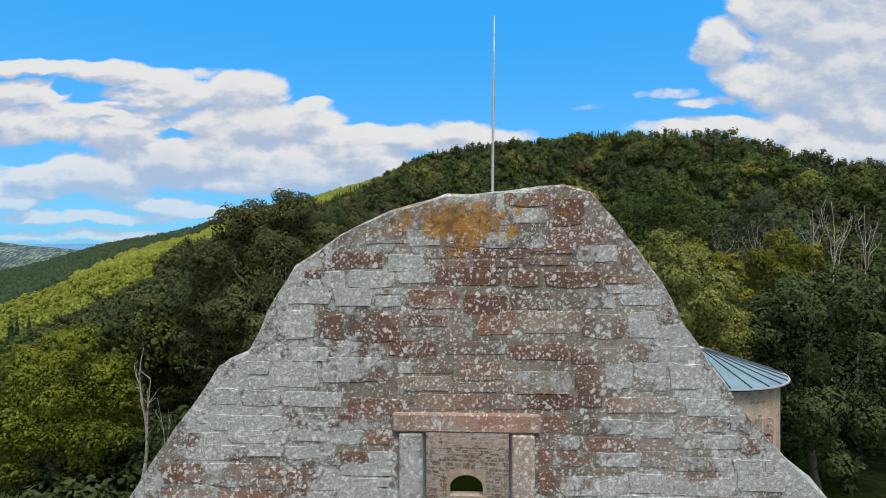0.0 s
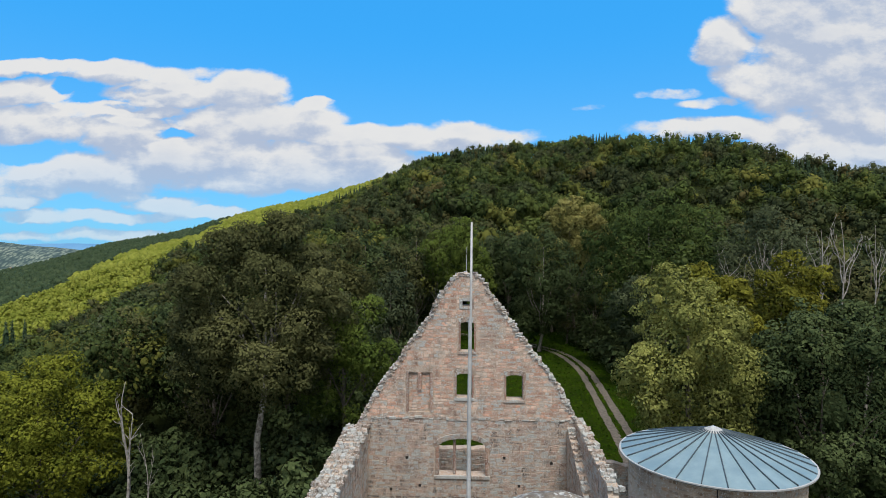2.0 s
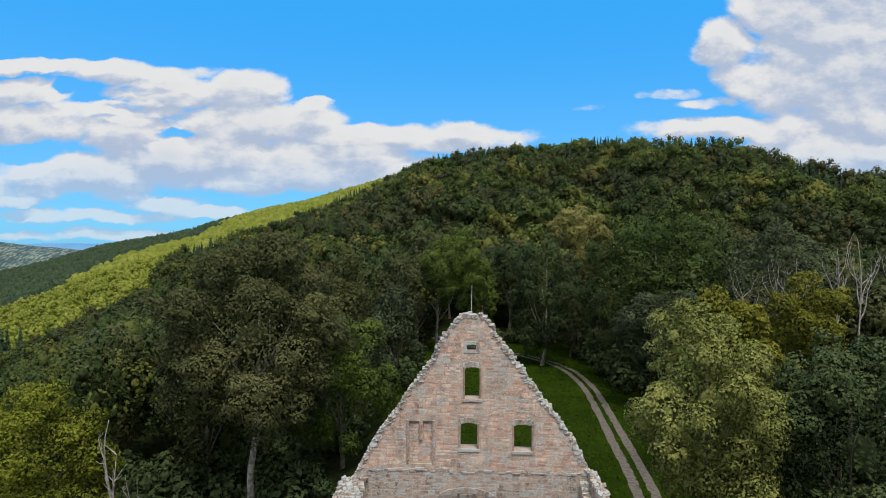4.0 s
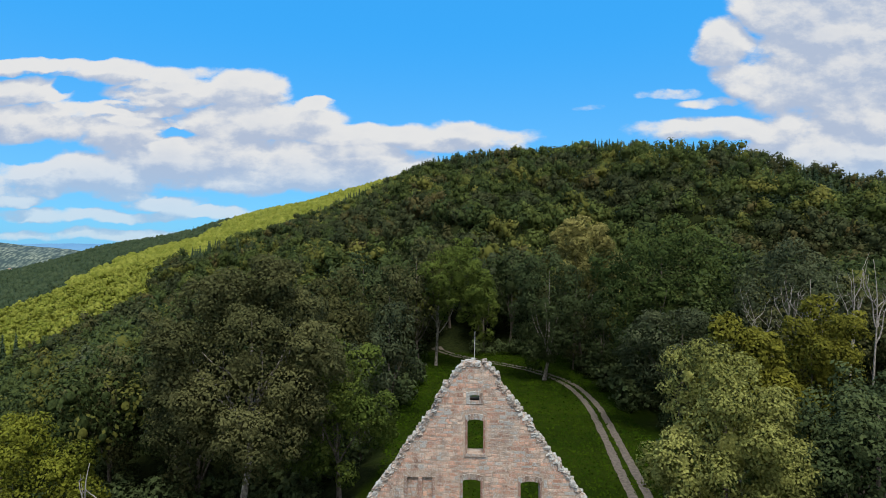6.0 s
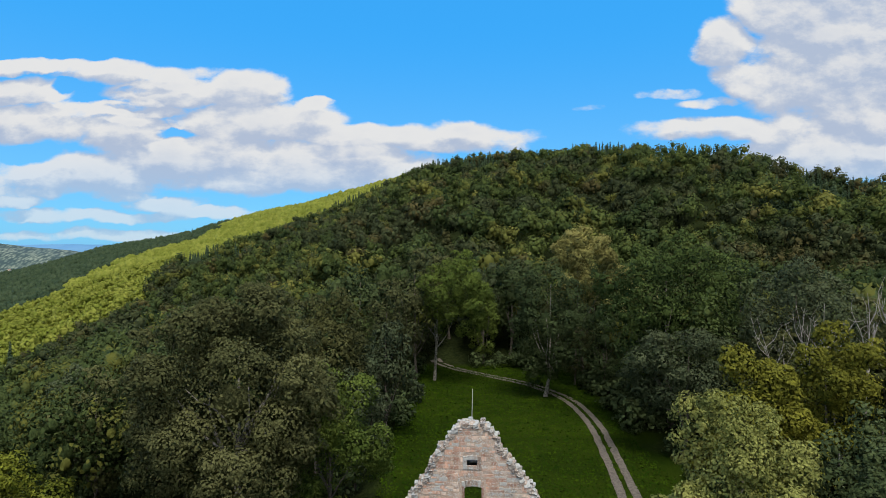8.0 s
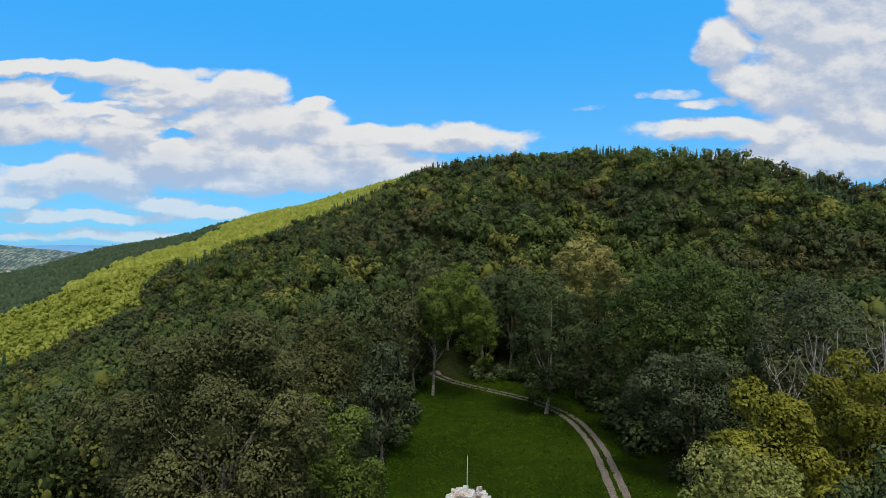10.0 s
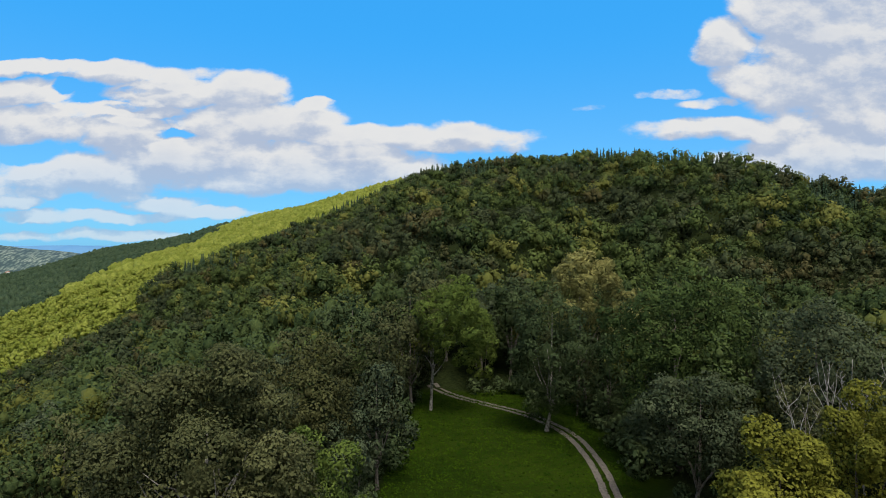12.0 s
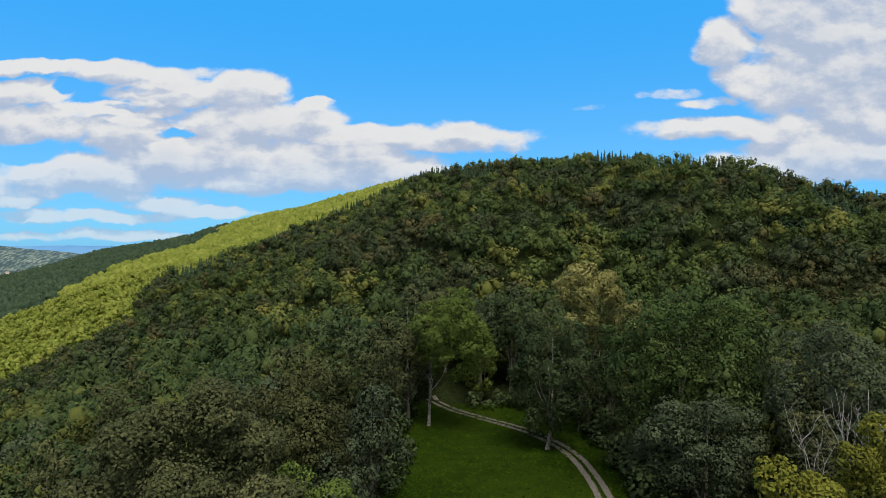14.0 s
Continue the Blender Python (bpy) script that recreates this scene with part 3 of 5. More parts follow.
def courses(outline, holes, rng, heights, widths, z_from, z_to, inset=0.04, joint=0.018):
    """Stones in courses: centre x, centre z, width, height, for those that lie in the outline and clear of the holes."""
    x_lo, x_hi = min(p[0] for p in outline), max(p[0] for p in outline)
    found, z, row = [], z_to, 0
    while z > z_from:
        row += 1
        h = rng.uniform(*heights)
        x = x_lo + rng.uniform(-0.4, 0)
        while x < x_hi:
            w = min(max(rng.gauss((widths[0] + widths[1]) / 2, (widths[1] - widths[0]) / 3), widths[0]), widths[1] * 1.3)
            cx, cz = x + w / 2, z - h / 2
            corners = [(cx + i * (w / 2 - inset), cz + k * (h / 2 - inset)) for i in (-1, 1) for k in (-1, 1)]
            if not all(inside(outline, *c) for c in corners):
                # at the edge: as much of the stone as fits
                bits = [x + w * i / 6 for i in range(7)]
                fit = [b for b in bits if all(inside(outline, b, cz + k * (h / 2 - inset)) for k in (-1, 1))]
                lo, hi = (min(fit), max(fit)) if len(fit) > 1 else (x, x)
            else:
                lo, hi = x, x + w
            if hi - lo > 0.1:
                for a, b, c, d in holes:
                    if cz + h * 0.4 > c and cz - h * 0.4 < d:
                        if lo < a < hi and hi <= b + w:
                            hi = a
                        elif lo < b < hi:
                            lo = b
                        elif lo >= a and hi <= b:
                            lo = hi
                if hi - lo > 0.1:
                    cx = (lo + hi) / 2
                    jz = 0.035 * math.sin(cx * 1.7 + row * 2.1) + 0.02 * math.sin(cx * 4.3 + row) + rng.uniform(-0.012, 0.012)
                    w2 = hi - lo - joint * rng.uniform(0.4, 2.2)
                    if h > 0.22 and rng.random() < 0.22:
                        f = rng.uniform(0.38, 0.62)
                        found.append((cx, cz + jz + h * (1 - f) / 2, w2, h * f - joint))
                        found.append((cx + rng.uniform(-0.02, 0.02), cz + jz - h * f / 2, w2 * rng.uniform(0.85, 1), h * (1 - f) - joint))
                    else:
                        found.append((cx, cz + jz, w2, h * rng.uniform(0.88, 1.08) - joint))
            x += w
        z -= h
    return found


def lay(found, y, mat, parent, rng, near=None, limit=300, proud=0.03, turn=0.0, at=(0, 0)):
    """Lays stones on the face y of a wall. The nearest to the point near are objects of their own, the others one mesh."""
    if near:
        found = sorted(found, key=lambda s: (s[0] - near[0]) ** 2 + (s[1] - near[1]) ** 2)
    else:
        limit = 0
    meshes, rest = {}, []
    for i, (x, z, w, h) in enumerate(found):
        k = rng.randrange(len(PROTOS))
        flip = rng.choice((-1, 1))
        deep = proud * rng.uniform(0.7, 1.9)
        m = pose(at[0], at[1], 0, 0, 0, turn) @ Matrix.Translation((x, y, z)) @ pose(0, 0, 0, 0, rng.uniform(-1.2, 1.2), 0) @ Matrix.Diagonal((w, deep, h, 1))
        if i < limit:
            if k not in meshes:
                me = bpy.data.meshes.new("stone")
                me.from_pydata(PROTOS[k][0].tolist(), [], PROTOS[k][1].tolist())
                me.materials.append(mat)
                meshes[k] = me
            ob = new("stone", meshes[k])
            ob.parent = parent
            ob.matrix_local = m
        else:
            mm = np.array(m)
            v = PROTOS[k][0] @ mm[:3, :3].T + mm[:3, 3]
            rest.append((v, PROTOS[k][1]))
    if rest:
        v, f = joined(rest)
        tagged(mesh_object("stonework", v, f, mat, parent), kind="stuff")


def wall_core(name, outline, holes, y0, y1, mat, parent, label="", arches=()):
    """A solid wall with openings through it; holes are x0, x1, z0, z1, arches the same with a rounded head."""
    bm = bmesh.new()
    loops = [outline]
    for a, b, c, d in holes:
        loops.append([(a, c), (b, c), (b, d), (a, d)])
    for a, b, c, d, r in arches:
        n_seg = 10
        loops.append([(a, c), (b, c)] + [((a + b) / 2 + (b - a) / 2 * math.cos(math.pi * k / n_seg), d - r + r * math.sin(math.pi * k / n_seg)) for k in range(n_seg + 1)])
    edges = []
    for loop in loops:
        vs = [bm.verts.new((x, y0, z)) for x, z in loop]
        edges += [bm.edges.new((vs[i], vs[(i + 1) % len(vs)])) for i in range(len(vs))]
    bmesh.ops.triangle_fill(bm, use_beauty=True, use_dissolve=False, edges=edges)
    got = bmesh.ops.extrude_face_region(bm, geom=bm.faces[:])
    for v in got["geom"]:
        if isinstance(v, bmesh.types.BMVert):
            v.co.y = y1
    bmesh.ops.recalc_face_normals(bm, faces=bm.faces[:])
    return part(name, bm, mat, parent, label)


def ragged(points, step, amount, rng):
    """The line through points, cut into steps and roughened."""
    out = []
    for (x0, z0), (x1, z1) in zip(points, points[1:]):
        k = max(1, int(math.hypot(x1 - x0, z1 - z0) / step))
        for i in range(k):
            f = i / k
            out.append((x0 + (x1 - x0) * f + rng.uniform(-amount, amount), z0 + (z1 - z0) * f + rng.uniform(-amount, amount)))
    return out + [points[-1]]


def coping(name, line, y0, y1, bulge, mat, parent, rng, label="", lumps=0.03, lift=0.0):
    """A rough rounded mortar cap along a line (x, z) over a wall from y0 to y1."""
    n_seg, verts = 9, []
    for i, (x, z) in enumerate(line):
        ax, az = line[max(i - 1, 0)]
        bx, bz = line[min(i + 1, len(line) - 1)]
        d = Vector((bx - ax, bz - az)).normalized()
        nx, nz = -d.y, d.x
        if nz < 0 and abs(nz) > 0.05:
            nx, nz = -nx, -nz
        for k in range(n_seg):
            f = k / (n_seg - 1)
            out = bulge * math.sin(math.pi * f) ** 0.6 - 0.06 * (k in (0, n_seg - 1)) + lift
            out += lumps * noise.noise(Vector((x * 3.1, f * 3 + y0, z * 3.1))) + rng.uniform(-0.3, 0.3) * lumps
            verts.append((x + nx * out, y0 + (y1 - y0) * f, z + nz * out))
    m = len(line)
    i = np.arange(m - 1)[:, None] * n_seg + np.arange(n_seg - 1)[None]
    faces = np.stack([i, i + 1, i + 1 + n_seg, i + n_seg], -1).reshape(-1, 4)
    ob = mesh_object(name, np.array(verts), faces, mat, parent, True)
    return tagged(ob, label) if label else ob


# front gable, seen from outside
rng = random.Random(11)
LEFT = [(-8.6, 8.0), (-3.91, 14.3), (-3.23, 15.29), (-2.96, 15.63), (-2.61, 15.83), (-2.27, 16.52), (-2.10, 16.79), (-1.58, 17.13), (-1.03, 17.40), (-0.41, 17.56), (0.87, 17.66)]
RIGHT = [(0.87, 17.66), (1.12, 17.59), (1.40, 17.34), (2.04, 16.39), (2.38, 15.78), (2.90, 15.10), (3.63, 14.30), (8.4, 8.0)]
top_line = ragged(LEFT, 0.22, 0.02, rng)[:-1] + ragged(RIGHT, 0.22, 0.02, rng)
front_outline = top_line + [(8.4, -8.0), (-8.6, -8.0)]
gable = wall_core("front_gable", front_outline, [(-0.69, 0.31, 12.6, 15.01)], 0.0, 0.72, MORTAR, castle, "lichen-covered red sandstone gable wall with one small window")
coping("coping", top_line, 0.03, 0.74, 0.05, MORTAR, gable, rng, "rough rounded mortar capping", 0.035)
front_holes = [(-1.02, 0.62, 14.99, 15.24), (-0.95, 0.56, 12.3, 15.01)]
front_stones = courses(front_outline, front_holes, rng, (0.17, 0.36), (0.26, 0.78), 3.0, 17.60, 0.0, 0.016)
frame_bm = bmesh.new()
block(frame_bm, (-1.0, -0.055, 15.01), (0.60, 0.5, 15.22), 0.02)
part("lintel", frame_bm, RED_STONE, gable, "red sandstone window lintel")
for a, b in ((-0.93, -0.672), (0.292, 0.54)):
    frame_bm = bmesh.new()
    for z0, z1 in ((12.6, 13.35), (13.36, 14.2), (14.21, 15.0)):
        block(frame_bm, (a, -0.05, z0), (b, 0.5, z1), 0.02)
    part("window_jamb", frame_bm, PALE_STONE, gable, "dressed pale stone jamb")
frame_bm = bmesh.new()
block(frame_bm, (-0.95, -0.08, 12.45), (0.56, 0.5, 12.6), 0.02)
part("window_sill", frame_bm, PALE_STONE, gable)

# back gable, seen from inside
FAR_Y = 37.1
BL = [(-8.7, 4.6), (-8.5, 6.8), (-7.9, 7.3), (-7.55, 7.97), (-6.79, 9.47), (-5.29, 11.53), (-3.99, 13.4), (-2.87, 14.9), (-1.93, 16.77), (-0.99, 17.85)]
BR = [(-0.99, 17.85), (0.31, 17.85), (1.25, 16.4), (2.38, 14.9), (3.87, 12.84), (5.93, 10.03), (6.95, 8.04), (7.5, 7.8), (7.5, 4.6)]
back_line = ragged(BL, 0.3, 0.08, rng)[:-1] + ragged(BR, 0.3, 0.08, rng)
back_outline = back_line + [(7.5, -8.0), (-9.0, -8.0)]
UPPER = (-0.84, 0.13, 12.57, 14.6)
MIDDLE = (-1.11, -0.02, 9.39, 11.04)
SIDE = (2.30, 3.46, 9.3, 11.0)
NICHE = (-4.42, -2.88, 8.35, 11.1)
SLOT = (-0.69, -0.13, 15.72, 16.02)
back = wall_core("back_gable", back_outline, [UPPER, MIDDLE, SIDE, SLOT, NICHE], FAR_Y, FAR_Y + 0.9, MORTAR_FAR, castle,
                 "pink sandstone gable wall with four window openings", arches=[(-2.31, 0.91, 4.05, 6.54, 0.55), (-1.89, 0.51, -1.0, 0.55, 0.9)])
coping("coping", back_line, FAR_Y, FAR_Y + 0.9, 0.05, MORTAR_FAR, back, rng, "", 0.09)


def window_frame(parent, hole, y, mat, w=0.16, arched=True, deep=0.5):
    a, b, c, d = hole
    for x0, x1 in ((a - w, a + 0.02), (b - 0.02, b + w)):
        bm = bmesh.new()
        block(bm, (x0, y - 0.05, c), (x1, y + deep, d), 0.02)
        part("window_jamb", bm, mat, parent)
    bm = bmesh.new()
    block(bm, (a - w - 0.05, y - 0.08, c - 0.2), (b + w + 0.05, y + deep, c - 0.004), 0.02)
    part("window_sill", bm, PALE_STONE, parent)
    bm = bmesh.new()
    n_v = 7
    for k in range(n_v):
        t0, t1 = (k / n_v - 0.5), ((k + 1) / n_v - 0.5)
        mid = (t0 + t1) / 2
        x = (a + b) / 2 + mid * (b - a + 2 * w)
        wd = (b - a + 2 * w) / n_v * 0.93
        made = bmesh.ops.create_cube(bm, size=1.0, matrix=pose(x, y + deep / 2 - 0.05, d + 0.17 - 0.5 * mid * mid, 0, mid * 24, 0) @ Matrix.Diagonal((wd, deep, 0.36, 1)))
        bmesh.ops.bevel(bm, geom=list({e for v in made["verts"] for e in v.link_edges}), offset=0.015, segments=1, affect="EDGES")
    part("window_arch", bm, PALE_STONE, parent)


for hole in (UPPER, MIDDLE, SIDE):
    window_frame(back, hole, FAR_Y, RED_STONE, 0.11)
bm = bmesh.new()
for x0, x1, z0, z1 in ((-0.9, -0.69, 15.5, 16.2), (-0.13, 0.08, 15.5, 16.2), (-0.69, -0.13, 16.02, 16.25), (-0.69, -0.13, 15.5, 15.72)):
    block(bm, (x0, FAR_Y - 0.05, z0), (x1, FAR_Y + 0.4, z1), 0.015)
part("window_frame", bm, PALE_STONE, back)
# walled-up double window
bm = bmesh.new()
block(bm, (NICHE[0] - 0.002, FAR_Y + 0.16, NICHE[2] - 0.002), (NICHE[1] + 0.002, FAR_Y + 0.88, NICHE[3] + 0.002))
part("blind_window_filling", bm, MORTAR_FAR, back)
bm = bmesh.new()
for x0, x1, z0, z1 in ((-4.56, -4.40, 8.36, 11.2), (-3.74, -3.5, 9.9, 11.09), (-2.90, -2.72, 8.36, 11.15)):
    block(bm, (x0, FAR_Y - 0.04, z0), (x1, FAR_Y + 0.2, z1), 0.02)
part("blind_window_frame", bm, RED_STONE, back, "red stone frame of a walled-up double window")
# arched window with two mullions
bm = bmesh.new()
for x in (-1.22, -0.18):
    block(bm, (x - 0.09, FAR_Y + 0.2, 4.05), (x + 0.09, FAR_Y + 0.45, 6.5), 0.02)
part("mullion", bm, RED_STONE, back)
for x0, x1 in ((-2.52, -2.29), (0.89, 1.12)):
    bm = bmesh.new()
    for k in range(5):
        block(bm, (x0, FAR_Y - 0.05, 4.05 + k * 0.39), (x1, FAR_Y + 0.6, 4.05 + k * 0.39 + 0.375), 0.02)
    part("window_jamb", bm, RED_STONE, back)
bm = bmesh.new()
block(bm, (-2.6, FAR_Y - 0.1, 3.8), (1.2, FAR_Y + 0.7, 4.045), 0.03)
part("window_sill", bm, PALE_STONE, back)
for k in range(13):
    # voussoirs of the flat arch
    th = math.pi * (k + 0.5) / 13
    bm = bmesh.new()
    x, z = -0.7 + 1.80 * math.cos(th), 5.99 + 0.74 * math.sin(th)
    lean = math.degrees(math.atan2(1.61 * math.cos(th) * 0.34, math.sin(th)))
    made = bmesh.ops.create_cube(bm, size=1.0, matrix=pose(x, FAR_Y + 0.25, z, 0, lean, 0) @ Matrix.Diagonal((0.40 * math.sin(th) + 0.16, 0.6, 0.36, 1)))
    bmesh.ops.bevel(bm, geom=list({e for v in made["verts"] for e in v.link_edges}), offset=0.02, segments=1, affect="EDGES")
    part("voussoir", bm, PALE_STONE, back)
# putlog holes: near-black blocks on the wall paint the shade inside them
for x, z in ((-4.5, 5.2), (-3.6, 3.3), (3.2, 3.4), (5.4, 5.0), (2.2, 5.3), (-5.6, 3.0)):
    bm = bmesh.new()
    block(bm, (x - 0.09, FAR_Y - 0.026, z - 0.09), (x + 0.09, FAR_Y + 0.1, z + 0.1), 0.01)
    part("putlog_hole", bm, OPENING_SHADE, back, "small dark block painted as a shaded square beam hole")
# ledge where the floor beams lay
x = -7.0
while x < 6.6:
    w = rng.uniform(0.18, 0.55)
    low = 7.86 + rng.uniform(-0.08, 0.08)
    bm = bmesh.new()
    block(bm, (x, FAR_Y - rng.uniform(0.02, 0.10), low), (x + w - 0.02, FAR_Y, low + rng.uniform(0.08, 0.24)), 0.03)
    part("ledge_stone", bm, STONE_TOP, back)
    x += w

# side walls
def side_wall(name, x0, x1, profile, label):
    """A wall that runs back along y; profile: y and top."""
    line = ragged(profile, 0.5, 0.12, rng)
    outline = line + [(profile[-1][0], -8.0), (profile[0][0], -8.0)]
    bm = bmesh.new()
    vs = [bm.verts.new((x0, y, z)) for y, z in outline]
    face = bm.faces.new(vs)
    got = bmesh.ops.extrude_face_region(bm, geom=[face])
    for v in got["geom"]:
        if isinstance(v, bmesh.types.BMVert):
            v.co.x = x1
    bmesh.ops.triangulate(bm, faces=bm.faces[:])
    bmesh.ops.recalc_face_normals(bm, faces=bm.faces[:])
    ob = part(name, bm, MORTAR_FAR, castle, label)
    return ob, line, outline


west, west_line, west_outline = side_wall("left_side_wall", -8.7, -7.2, [(0.75, 7.0), (6, 6.0), (14, 5.7), (24, 6.2), (31, 6.8), (FAR_Y - 0.01, 7.4)], "ruined sandstone side wall with a crumbled top")
east, east_line, east_outline = side_wall("right_side_wall", 6.45, 6.95, [(0.75, 6.0), (8, 3.6), (22, 3.0), (28, 4.6), (33, 6.0), (FAR_Y - 0.01, 7.5)], "ruined sandstone side wall with a crumbled top")
east_outer, outer_line, outer_outline = side_wall("right_outer_wall", 6.954, 7.5, [(25.2, 3.0), (26.0, 6.2), (27.2, 7.5), (32, 7.7), (FAR_Y - 0.01, 8.0)], "ruined sandstone outer wall shell with a crumbled top")


def rubble_top(line, x0, x1, mat, parent, rng, size=(0.16, 0.42)):
    """Loose stones along a broken wall top."""
    got = []
    for (y, z), (y2, z2) in zip(line, line[1:]):
        x = x0
        while x < x1:
            w = rng.uniform(*size)
            v, f = PROTOS[rng.randrange(len(PROTOS))]
            m = np.array(pose(x + w / 2, (y + y2) / 2 + rng.uniform(-0.15, 0.15), (z + z2) / 2 + rng.uniform(-0.02, 0.10), -90 + rng.uniform(-14, 14), rng.uniform(-14, 14), rng.uniform(-30, 30)) @ Matrix.Diagonal((w, 0.22, rng.uniform(0.25, 0.5), 1)))
            got.append((v @ m[:3, :3].T + m[:3, 3], f))
            x += w * 1.05
    v, f = joined(got)
    tagged(mesh_object("rubble", v, f, mat, parent), kind="stuff")


def raking_stones(line, y0, y1, mat, parent, rng):
    """Broken stones along the sloping edge of a gable."""
    got = []
    for (x, z), (x2, z2) in zip(line, line[1:]):
        y = y0 - 0.05
        while y < y1:
            w = rng.uniform(0.16, 0.4)
            v, f = PROTOS[rng.randrange(len(PROTOS))]
            h = rng.uniform(0.14, 0.3)
            m = np.array(pose((x + x2) / 2 + rng.uniform(-0.05, 0.05), y + w / 2, (z + z2) / 2 + rng.uniform(-0.10, 0.07), 0, rng.uniform(-8, 8), rng.uniform(-15, 15)) @ Matrix.Diagonal((rng.uniform(0.25, 0.5), w * 1.2, h, 1)))
            got.append((v @ m[:3, :3].T + m[:3, 3], f))
            y += w * 1.05
    v, f = joined(got)
    tagged(mesh_object("edge_masonry", v, f, mat, parent), kind="stuff")


# lightning rods
def lightning_rod(x, y, z, height, r, label):
    v1, f1 = tube_arrays([(0, 0, 0), (0, 0, height * 0.3), (0.01, 0, height * 0.72), (0.015, 0, height * 0.73), (0.02, 0, height)], [r, r, r * 0.9, r * 0.62, r * 0.5], 8)
    top = empty("lightning_rod", pose(x, y, z), label, "lightning rod")
    mesh_object("rod", v1, f1, STEEL, top, True)
    bm = bmesh.new()
    block(bm, (-0.06, -0.14, -0.02), (0.06, 0.04, 0.012), 0.004)
    part("clamp", bm, STEEL, top)
    return top


lightning_rod(0.60, 7.24, 20.0, 2.82, 0.017, "tall thin galvanised lightning rod on the front gable")
lightning_rod(2.0, 44.1, 20.75, 2.0, 0.022, "thin galvanised lightning rod on the back gable")

# ---- round tower ----
tower = empty("round_tower", pose(10.45, 24.7, 0.0), "round sandstone tower with a blue-grey conical metal roof", "tower")
TW_R, TW_TOP = 3.02, 14.86


def ring_wall(z0, z1, r0, r1, seg, mat, name, parent, smooth_it=True):
    a = np.linspace(0, 2 * np.pi, seg, endpoint=False)
    c = np.stack([np.cos(a), np.sin(a)], -1)
    rows = [np.c_[c * r0, np.full(seg, z0)], np.c_[c * r0, np.full(seg, z1)], np.c_[c * r1, np.full(seg, z1)], np.c_[c * r1, np.full(seg, z0)]]
    i = np.arange(seg)
    j = (i + 1) % seg
    faces = [np.stack([k * seg + i, k * seg + j, ((k + 1) % 4) * seg + j, ((k + 1) % 4) * seg + i], -1) for k in range(4)]
    return mesh_object(name, np.concatenate(rows), np.concatenate(faces), mat, parent, False)


tower_wall = ring_wall(-1.0, TW_TOP, TW_R, TW_R - 0.7, 96, PLASTER, "tower_wall", tower)
ring_wall(TW_TOP, TW_TOP + 0.10, TW_R + 0.16, TW_R - 0.5, 96, SEAM, "eaves", tower)
cone = bmesh.new()
EAVE_R, EAVE_Z, PEAK_Z = 3.34, 14.98, 16.0
bmesh.ops.create_cone(cone, cap_ends=True, segments=96, radius1=EAVE_R, radius2=0.02, depth=PEAK_Z - EAVE_Z, matrix=pose(0, 0, (PEAK_Z + EAVE_Z) / 2))
roof = part("roof", cone, ROOF, tower, "standing-seam sheet metal cone")
ring_wall(EAVE_Z - 0.035, EAVE_Z + 0.012, EAVE_R + 0.025, EAVE_R - 0.1, 96, STEEL, "drip_edge", roof)
for k in range(26):
    th = 2 * math.pi * (k + 0.3) / 26
    bm = bmesh.new()
    slope = math.degrees(math.atan2(PEAK_Z - EAVE_Z, EAVE_R))
    block(bm, (0.32, -0.016, -0.01), (math.hypot(EAVE_R, PEAK_Z - EAVE_Z) - 0.05, 0.016, 0.05), 0.006)
    bm.transform(pose(0, 0, PEAK_Z, 0, 0, math.degrees(th)) @ pose(0, 0, 0, 0, slope, 0))
    part("seam", bm, SEAM, roof)
cap = bmesh.new()
bmesh.ops.create_cone(cap, cap_ends=True, segments=32, radius1=0.42, radius2=0.01, depth=0.19, matrix=pose(0, 0, PEAK_Z - 0.02))
part("roof_cap", cap, STEEL, roof, "pale metal cap")

